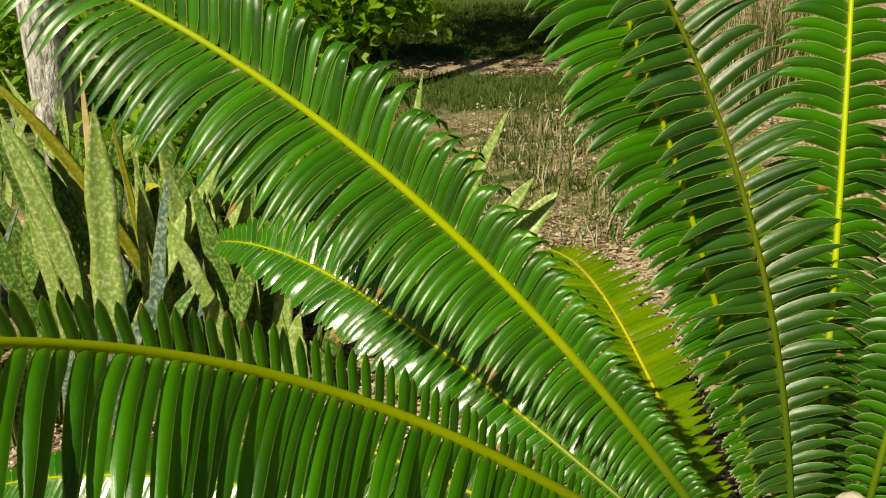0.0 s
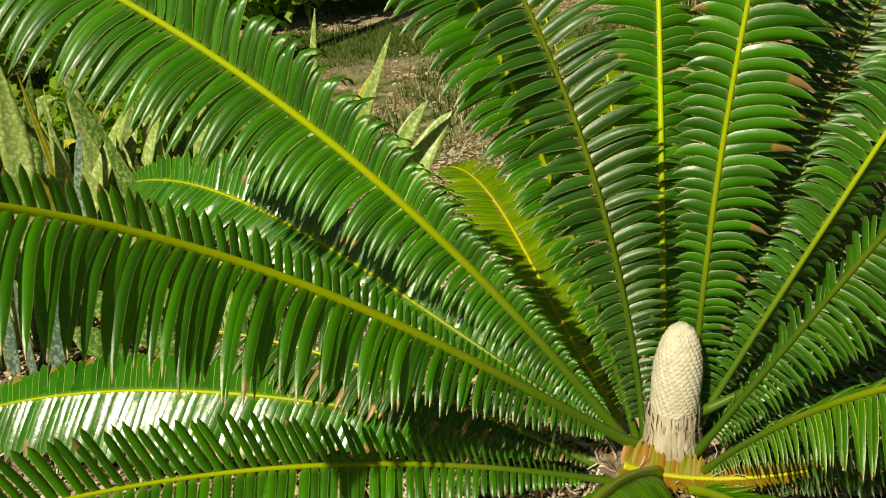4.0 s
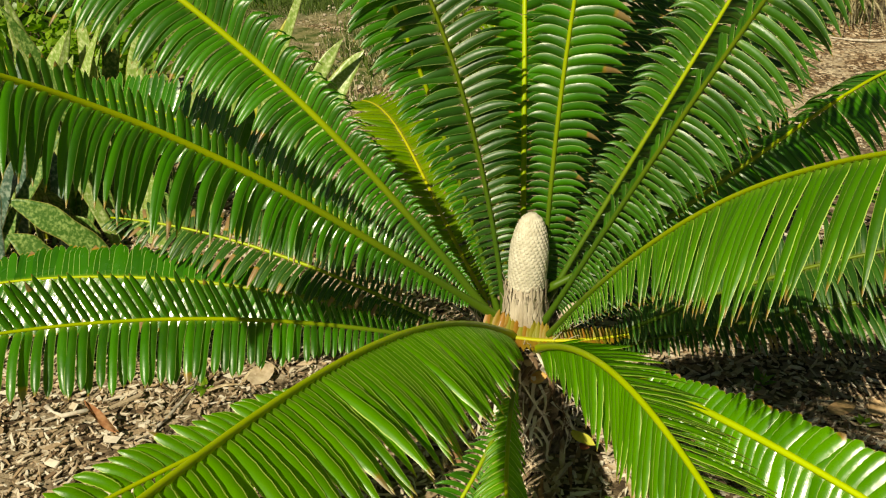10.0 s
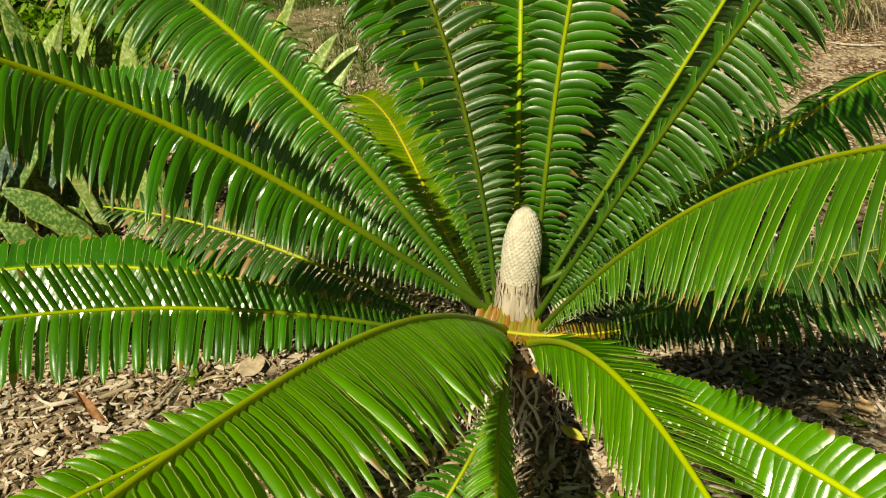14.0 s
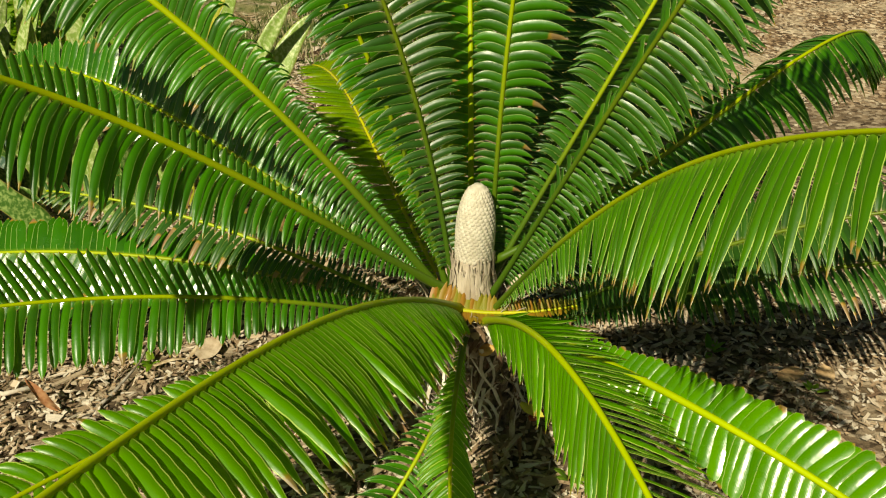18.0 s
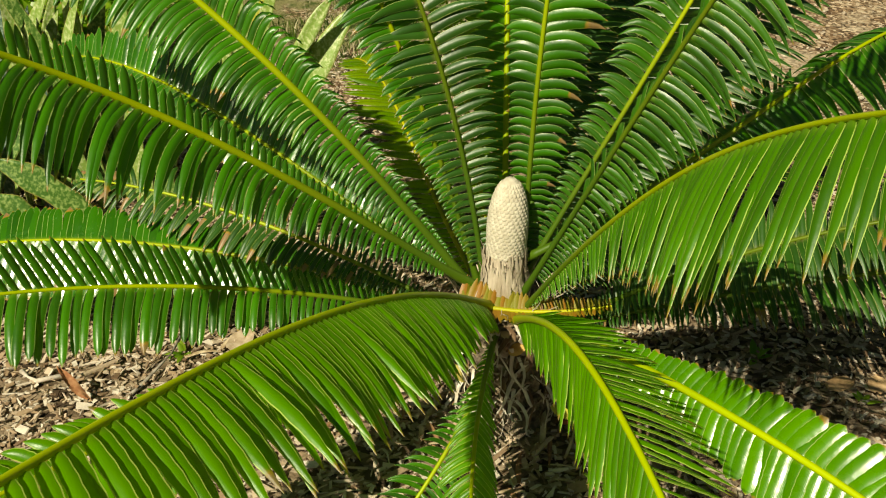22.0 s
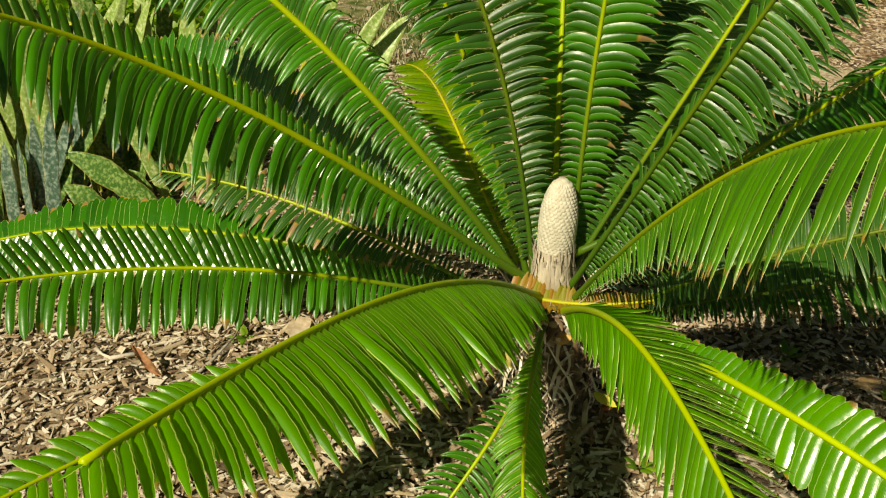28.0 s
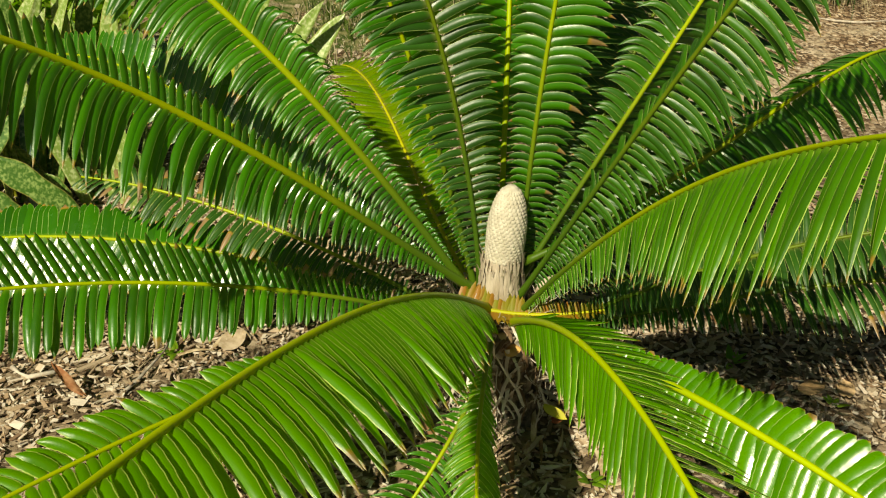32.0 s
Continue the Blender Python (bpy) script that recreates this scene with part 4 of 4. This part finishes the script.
# ---- mulch ----
def chip_mesh(rng, v, f, var, place, size=1.0):
    """A splinter or flake of bark: an uneven four-cornered outline with a little thickness."""
    l, w, h = size * (rng.gamma(2.0, 0.0060) + 0.007), size * rng.uniform(0.003, 0.0115), rng.uniform(0.0008, 0.0026)
    o, c = len(v), float(np.clip(rng.normal(0.75, 0.25), 0, 1))
    a, b, d, e = rng.uniform(0.2, 0.75, 4)
    ring = [(-l * a, -w * b), (l * d, -w * e), (l * b, w * a), (-l * e, w * d)]
    for z in (-h, h):
        v += [tuple(place @ Vector((x, y, z + 0.25 * x * x / l))) for x, y in ring]
    f += [tuple(range(o + 4, o + 8))] + [(o + i, o + (i + 1) % 4, o + 4 + (i + 1) % 4, o + 4 + i) for i in range(4)]
    var += [(c, 0.0)] * 8


def build_mulch():
    rng = np.random.default_rng(11)
    v, f, var = [], [], []
    singles = 0
    for k in range(78000):
        x, y = rng.uniform(-1.7, 3.0), rng.uniform(-0.2, 4.6)
        if rng.random() < max(0.0, (y - 3.0) / 2.2) or (y > 2.6 and x > 0.9 and noise.noise((x * 1.5, y * 1.5, 4)) < 0.1):
            continue
        inside = min(x + 1.7, 3.0 - x, y) + 0.35 * noise.noise((x * 1.7, y * 1.7, 8))
        if inside < 0.45 and rng.random() > inside / 0.45:
            continue
        turn = Euler((rng.normal(0, 0.24), rng.normal(0, 0.24), rng.uniform(0, 6.28))).to_matrix().to_4x4()
        z = 0.003 + rng.uniform(0, 0.016) + 0.02 * noise.noise((x * 1.3, y * 1.3, 0))
        size = 1.9 if rng.random() < 0.06 else 1.0
        if singles < 280 and size > 1 and -0.9 < x < 1.6 and 0.6 < y < 2.0:
            cv, cf, cvar = [], [], []
            chip_mesh(rng, cv, cf, cvar, turn, size)
            ob = child("wood_chip", mesh_of("wood_chip", cv, cf, CHIP, var=cvar, smooth=False), ground)
            ob.location = (x, y, z + 0.004)
            singles += 1
        else:
            chip_mesh(rng, v, f, var, Matrix.Translation((x, y, z)) @ turn, size)
    child("bark_chips", mesh_of("bark_chips", v, f, CHIP, var=var, smooth=False), ground, kind="stuff")


build_mulch()


# ---- lawn, grass clumps, shrub, boulder and tree beyond ----
def blades(rng, n, spot, height, lean, width, material, rows=3):
    v, f, uv = [], [], []
    for _ in range(n):
        x, y = spot(rng)
        h, a, le = height * rng.uniform(0.5, 1.1), rng.uniform(0, 6.28), rng.uniform(0.1, 1.0) * lean
        o, s = len(v), np.array([-math.sin(a), math.cos(a), 0]) * width * 0.5
        p = np.array([x, y, -0.01])
        for k in range(rows + 1):
            q = k / rows
            e = math.pi / 2 - le * q * 1.6
            if k:
                p = p + np.array([math.cos(a) * math.cos(e), math.sin(a) * math.cos(e), math.sin(e)]) * h / rows
            if k == rows:
                v.append(p)
                uv.append((0.5, 1))
            else:
                v += [p - s * (1 - 0.6 * q), p + s * (1 - 0.6 * q)]
                uv += [(0, q), (1, q)]
        for k in range(rows - 1):
            f.append((o + 2 * k, o + 2 * k + 1, o + 2 * k + 3, o + 2 * k + 2))
        f.append((o + 2 * rows - 2, o + 2 * rows - 1, o + 2 * rows))
    return mesh_of("blades", v, f, material, uv)


def blade_material(name, a, b):
    m = Nodes(name)
    r = m.add("ShaderNodeNewGeometry").outputs["Random Per Island"]
    return m.finish(m.mix(r, a, b), 0.55, 0.3, 0.3)


GRASS = blade_material("grass_green", (0.03, 0.075, 0.006), (0.13, 0.20, 0.03))
STRAW = blade_material("grass_straw", (0.32, 0.27, 0.14), (0.72, 0.66, 0.44))
rng = np.random.default_rng(5)


def lawn_spot(r):
    while True:
        x, y = r.uniform(-3.2, 2.4), r.uniform(6.0, 13.0)
        if noise.noise((x * 0.7, y * 0.7, 5)) + 0.6 * (y - 7.0) > -0.3 and not 8.15 < y + 0.3 * noise.noise((x, y, 2)) < 8.95:
            return x, y


def straw_spot(r):
    while True:
        x, y = r.uniform(-0.2, 1.8), r.uniform(3.8, 7.0)
        if noise.noise((x * 0.8, y * 0.8, 9)) > -0.35:
            return x, y


tagged(new("lawn_grass", blades(rng, 34000, lawn_spot, 0.085, 0.9, 0.008, GRASS)), "short patchy green lawn grass", "grass", kind="stuff")
tagged(new("dry_grass", blades(rng, 2600, straw_spot, 0.06, 2.2, 0.006, STRAW)), "short dry straw-coloured lawn grass", "grass", kind="stuff")


def grass_clump(x, y, n, height, lean, spread, label, mats):
    c = thing("grass_clump", (x, y, 0), label, "grass clump")
    for m, share in mats:
        child("blade", blades(rng, int(n * share), lambda r: (r.normal(0, spread), r.normal(0, spread)), height, lean, 0.009, m, 6), c, kind="stuff")
    return c


for gx, gy in ((0.35, 6.4), (0.75, 6.0), (0.15, 5.6), (0.95, 6.8), (0.55, 5.1), (1.15, 5.5), (0.3, 7.0), (0.85, 4.7), (0.1, 4.6), (0.55, 5.8), (0.4, 5.3), (0.7, 6.5), (-0.1, 5.1), (0.25, 6.1), (1.0, 6.2), (0.65, 4.3)):
    grass_clump(gx, gy, 130, 0.13, 1.1, 0.13, "low sparse tuft of green and dry grass on the bare rise", ((GRASS, 0.65), (STRAW, 0.35)))
grass_clump(3.75, 6.1, 1500, 1.0, 1.75, 0.13, "arching clump of dry straw-coloured ornamental grass", ((STRAW, 0.92), (GRASS, 0.08)))
grass_clump(4.6, 7.2, 700, 0.7, 1.0, 0.16, "arching clump of half-dry grass beside the path", ((STRAW, 0.5), (GRASS, 0.5)))
grass_clump(2.3, 7.4, 500, 1.0, 0.45, 0.22, "tall upright clump of green and dry grass", ((GRASS, 0.6), (STRAW, 0.4)))


def leafy_mass(rng, n, centre, size, leaf, material, low=0.05):
    """Many small folded leaves scattered through an uneven rounded volume."""
    v, f, uv, var = [], [], [], []
    for _ in range(n):
        d = rng.normal(0, 1, 3)
        d /= np.linalg.norm(d)
        rr = rng.uniform(0.5, 1.0) * (0.8 + 0.45 * noise.noise(tuple(d * 2.3)))
        p = np.array(centre) + d * np.array(size) * rr
        if p[2] < low:
            continue
        e = Euler((rng.normal(0, 0.6), rng.normal(0, 0.6), rng.uniform(0, 6.28))).to_matrix()
        l, w = leaf * rng.uniform(0.6, 1.2), leaf * rng.uniform(0.22, 0.34)
        o = len(v)
        for q in ((0, 0, 0), (0.4 * l, -w, 0.2 * w), (0.45 * l, 0, -0.02 * l), (0.4 * l, w, 0.2 * w), (l, 0, -0.12 * l)):
            v.append(tuple(Vector(p) + e @ Vector(q)))
        uv += [(0.5, 0), (0.1, 0.4), (0.5, 0.4), (0.9, 0.4), (0.5, 0.9)]
        var += [(float(rng.random()), 0.0)] * 5
        f += [(o, o + 1, o + 2), (o, o + 2, o + 3), (o + 1, o + 4, o + 2), (o + 2, o + 4, o + 3)]
    return mesh_of("foliage", v, f, material, uv, var)


SHRUB_LEAF = leaf_material("shrub_leaf", (0.07, 0.19, 0.008), (0.34, 0.52, 0.03), rough=0.4, through=0.45)
TWIG = simple("twig_bark", (0.10, 0.07, 0.045), (0.22, 0.16, 0.11), 30, 0.9)


def shrub(x, y, size, n, leaf, label):
    s = thing("shrub", (x, y, 0), label, "shrub")
    for k in range(9):
        a, le = rng.uniform(0, 6.28), rng.uniform(0.1, 0.6)
        pts = [(0.06 * math.cos(a), 0.06 * math.sin(a), -0.02)] + [(math.cos(a) * le * size[0] * q, math.sin(a) * le * size[1] * q, size[2] * 1.5 * q) for q in (0.3, 0.65, 1.0)]
        v, f, uv = tube(pts, [0.014, 0.011, 0.008, 0.004], 6)
        child("stem", mesh_of("stem", v, f, TWIG, uv), s)
    child("foliage", leafy_mass(rng, n, (0, 0, size[2] * 0.95), size, leaf, SHRUB_LEAF), s, kind="stuff")


shrub(-1.35, 8.6, (1.15, 0.8, 0.62), 2000, 0.15, "leafy green garden shrub at the edge of the lawn")
shrub(-3.3, 6.4, (1.2, 0.7, 0.62), 2200, 0.12, "dense dark green shrub behind the pale tree")
shrub(-3.4, 8.6, (1.1, 0.9, 0.7), 2200, 0.10, "dense green garden shrub behind the snake plants")
shrub(-1.5, 4.5, (0.9, 0.5, 0.34), 1800, 0.09, "low dense green shrub behind the snake plants")


def boulder(x, y, size, label):
    mat = simple("brown_stone", (0.14, 0.075, 0.045), (0.34, 0.22, 0.15), 9, 0.9, 0.6, 0.02)
    bm = bmesh.new()
    bmesh.ops.create_icosphere(bm, subdivisions=4, radius=1.0)
    for w in bm.verts:
        k = 1 + 0.18 * noise.noise(w.co * 1.4) + 0.05 * noise.noise(w.co * 5)
        w.co = Vector((w.co.x * size[0], w.co.y * size[1], w.co.z * size[2])) * k
    me = bpy.data.meshes.new("boulder")
    bm.to_mesh(me)
    bm.free()
    me.materials.append(mat)
    me.polygons.foreach_set("use_smooth", [True] * len(me.polygons))
    ob = new("boulder", me)
    ob.location = (x, y, size[2] * 0.7)
    return tagged(ob, label, "boulder")


boulder(2.75, 9.0, (0.34, 0.3, 0.26), "weathered brown boulder behind tall grass")


def build_tree(x, y, radius, height, label, spread=1.0):
    bark = simple("pale_tree_bark", (0.16, 0.15, 0.14), (0.95, 0.93, 0.90), 26, 0.95, 0.8, 0.03, 0.1, stretch=(1, 1, 0.35))
    t = thing("tree", (x, y, 0), label, "tree")
    pts = [(0.03 * math.sin(k * 0.9), 0.02 * k * 0.3, height * k / 12 - 0.05) for k in range(13)]
    rad = [radius * (1.0 - 0.035 * k + 0.25 * math.exp(-k * 1.2)) for k in range(13)]
    v, f, uv = tube(pts, rad, 22)
    v = [Vector(p) + Vector((p[0] - pts[0][0], p[1], 0)).normalized() * 0.02 * noise.noise((p[0] * 12, p[1] * 12, p[2] * 3)) for p in v]
    child("trunk", mesh_of("trunk", v, f, bark, uv), t)
    top = Vector(pts[-1])
    for k in range(7):
        a, e = 2.7 + 0.30 * k, rng.uniform(0.3, 0.9)
        reach = rng.uniform(1.3, 2.6) * spread
        end = top + Vector((math.cos(a) * math.cos(e), math.sin(a) * math.cos(e), math.sin(e))) * reach
        mid = top.lerp(end, 0.5) + Vector((0, 0, 0.12))
        v, f, uv = tube([top - Vector((0, 0, 0.15)), mid, end], [radius * 0.4, radius * 0.25, 0.02], 8)
        child("limb", mesh_of("limb", v, f, bark, uv), t)
        child("crown", leafy_mass(rng, 330, tuple(end), (1.2 * spread, 1.2 * spread, 0.6), 0.17, SHRUB_LEAF), t, kind="stuff")


build_tree(-2.40, 4.9, 0.125, 6.2, "tree with a pale rough-barked trunk behind the snake plants")


# ---- dry litter round the trunk ----
def build_litter():
    """Old leaflets, curled and tan, fallen round the trunk and under the fronds."""
    rng = np.random.default_rng(23)
    tan = simple("dry_leaflet_tan", (0.30, 0.20, 0.10), (0.70, 0.58, 0.40), 30, 0.8, 0.4, 0.002, 0.3)
    brown = simple("dry_leaflet_brown", (0.16, 0.075, 0.035), (0.42, 0.24, 0.12), 30, 0.8, 0.4, 0.002, 0.3)
    for k in range(150):
        far = rng.random() < 0.45
        a, d = rng.uniform(0, 6.28), rng.uniform(0.16, 0.45) if not far else rng.uniform(0.45, 1.3)
        x, y, w = CROWN.x + d * math.cos(a), CROWN.y + d * math.sin(a), rng.uniform(0, 6.28)
        way = np.array([math.cos(w), math.sin(w), rng.uniform(0.0, 0.35)])
        side = np.array([-math.sin(w), math.cos(w), rng.normal(0, 0.3)])
        lv = leaflet((0, 0, 0), way / np.linalg.norm(way), side / np.linalg.norm(side), rng.uniform(0.06, 0.14), rng.uniform(0.007, 0.016), rng.uniform(0.2, 0.6), 0.5, 0.0, 1, curl=rng.normal(0, 0.5))
        ob = child("dry_leaflet", mesh_of("dry_leaflet", lv[0], lv[1], tan if rng.random() < 0.65 else brown), ground)
        ob.location = (x, y, 0.022 + 0.02 * noise.noise((x * 1.3, y * 1.3, 0)))


build_litter()


# ---- single fallen leaves and pale pebbles ----
def fallen_leaf(x, y, z, length, width, heading, tilt, roll, a, b, label):
    """One dry broad leaf with a midrib fold and a curled tip."""
    m = simple("fallen_leaf_" + label.split()[0], a, b, 45, 0.75, 0.4, 0.002, 0.3)
    v, rows = [], 8
    for k in range(rows + 1):
        q = k / rows
        hw = 0.5 * width * math.sin(math.pi * min(1.0, 0.08 + 0.92 * q)) ** 0.7
        for u in (-1, -0.5, 0, 0.5, 1):
            v.append((length * q, hw * u, 0.18 * hw * abs(u) + 0.25 * length * (q - 0.4) ** 2 + 0.004 * math.sin(7 * q + 3 * u)))
    f = [(5 * k + i, 5 * k + i + 1, 5 * k + i + 6, 5 * k + i + 5) for k in range(rows) for i in range(4)]
    ob = new("fallen_leaf", mesh_of("fallen_leaf", v, f, m))
    ob.matrix_world = pose(x, y, z, roll, tilt, heading)
    return tagged(ob, label, "leaf", "fallen leaves")


fallen_leaf(0.735, 1.285, 0.275, 0.05, 0.03, 20, -10, 40, (0.50, 0.26, 0.06), (0.66, 0.42, 0.14), "orange dry leaf caught on the shaggy cycad trunk")
fallen_leaf(0.84, 1.25, 0.13, 0.07, 0.028, -30, 20, 30, (0.40, 0.40, 0.04), (0.55, 0.48, 0.08), "yellow withered leaf leaning on the trunk")
fallen_leaf(0.86, 1.23, 0.09, 0.06, 0.025, 40, 10, 20, (0.30, 0.06, 0.03), (0.45, 0.14, 0.06), "reddish withered leaf at the foot of the trunk")
fallen_leaf(0.62, 1.27, 0.20, 0.06, 0.03, 120, -30, 30, (0.42, 0.36, 0.08), (0.60, 0.50, 0.16), "olive dry leaf hanging on the trunk fibres")
fallen_leaf(-0.06, 1.70, 0.02, 0.11, 0.07, 60, 0, 10, (0.42, 0.31, 0.20), (0.62, 0.50, 0.36), "tan dry broad leaf lying on mulch")
fallen_leaf(-0.40, 1.46, 0.05, 0.15, 0.03, 140, -18, 10, (0.30, 0.12, 0.05), (0.46, 0.24, 0.12), "rust-brown dry leaflet lying on the mulch")
fallen_leaf(1.62, 1.40, 0.02, 0.09, 0.05, 10, 0, 10, (0.46, 0.28, 0.13), (0.62, 0.42, 0.22), "sunlit light brown leaf on shaded mulch")
fallen_leaf(1.75, 1.36, 0.02, 0.08, 0.05, 70, 0, -10, (0.42, 0.27, 0.13), (0.60, 0.42, 0.24), "curled light brown leaf on shaded mulch")


def build_rubble():
    """Small pale stones and crumbs of shell strewn over the bare rise and the path."""
    rng = np.random.default_rng(31)
    mat = simple("pale_rubble", (0.26, 0.20, 0.14), (0.62, 0.54, 0.43), 30, 0.95, 0.5, 0.004, 0.2)
    v, f = [], []
    for k in range(2600):
        x, y = (rng.uniform(-0.1, 1.7), rng.uniform(3.7, 7.2)) if rng.random() < 0.65 else (rng.uniform(1.6, 4.6), rng.uniform(3.2, 6.8))
        r, o = rng.gamma(2.0, 0.0042) + 0.003, len(v)
        turn = Euler((rng.uniform(0, 3), rng.uniform(0, 3), rng.uniform(0, 6))).to_matrix()
        for d in ((1, 0, 0), (-1, 0, 0), (0, 1, 0), (0, -1, 0), (0, 0, 1), (0, 0, -1)):
            p = turn @ Vector(d) * r * rng.uniform(0.6, 1.2)
            v.append((x + p.x, y + p.y, 0.6 * p.z + 0.3 * r + 0.02 * noise.noise((x * 1.3, y * 1.3, 0))))
        f += [(o + i, o + j, o + k2) for i in (0, 1) for j in (2, 3) for k2 in (4, 5)]
    tagged(new("rubble", mesh_of("rubble", v, f, mat, smooth=False)), "small pale stones strewn over bare sandy ground", "gravel", kind="stuff")


build_rubble()


# ---- sticks and weeds on the ground ----
def stick(name, label, points, radius, a, b):
    v, f, uv = tube(points, [radius * (0.7 + 0.3 * math.sin(2 + 2.3 * k)) for k in range(len(points))], 7)
    x, y = points[0][0], points[0][1]
    ob = new(name, mesh_of(name, [(p[0] - x, p[1] - y, p[2]) for p in v], f, simple(name + "_wood", a, b, 40, 0.9), uv))
    ob.location = (x, y, 0)
    return tagged(ob, label, "stick")


stick("twig", "thin weathered grey twig lying on the mulch", [(-0.22, 1.83, 0.02), (-0.23, 1.69, 0.03), (-0.29, 1.56, 0.015), (-0.35, 1.46, 0.012)], 0.007, (0.16, 0.13, 0.10), (0.48, 0.43, 0.36))
stick("wood_splinter", "pale curved splinter of wood on the mulch", [(-0.66, 1.65, 0.02), (-0.63, 1.62, 0.02), (-0.60, 1.60, 0.02), (-0.53, 1.62, 0.02)], 0.009, (0.52, 0.44, 0.35), (0.74, 0.67, 0.57))
stick("fallen_branch", "long pale fallen branch across the path", [(3.40, 5.50, 0.012), (3.50, 5.40, 0.016), (3.60, 5.30, 0.02), (3.74, 5.25, 0.02), (3.92, 5.29, 0.018), (4.10, 5.36, 0.02), (4.30, 5.37, 0.018), (4.51, 5.42, 0.012)], 0.010, (0.40, 0.34, 0.27), (0.66, 0.60, 0.50))


def weed(x, y, n, size, label):
    w = thing("weed", (x, y, 0), label, "weed", "weeds in the mulch")
    for k in range(n):
        a, e = RNG.uniform(0, 6.28), RNG.uniform(0.2, 1.0)
        d = np.array([math.cos(a) * math.cos(e), math.sin(a) * math.cos(e), math.sin(e)])
        side = np.array([-math.sin(a), math.cos(a), 0])
        lv = leaflet(np.array([0, 0, 0.01]) + d * 0.01, d, side, size * RNG.uniform(0.6, 1.1), size * 0.38, 0.7, float(RNG.random()), 0.0, 1)
        child("leaf", mesh_of("leaf", lv[0], lv[1], SHRUB_LEAF, lv[2], lv[3]), w)


weed(-0.20, 1.71, 9, 0.05, "small dark green weed growing in the mulch")
weed(1.48, 1.56, 6, 0.055, "small broad-leaved seedling in shaded mulch")
weed(0.94, 1.09, 9, 0.05, "small bright yellow-green weed in front of the cycad")
weed(1.70, 1.34, 5, 0.04, "tiny green seedling at the edge of shade")
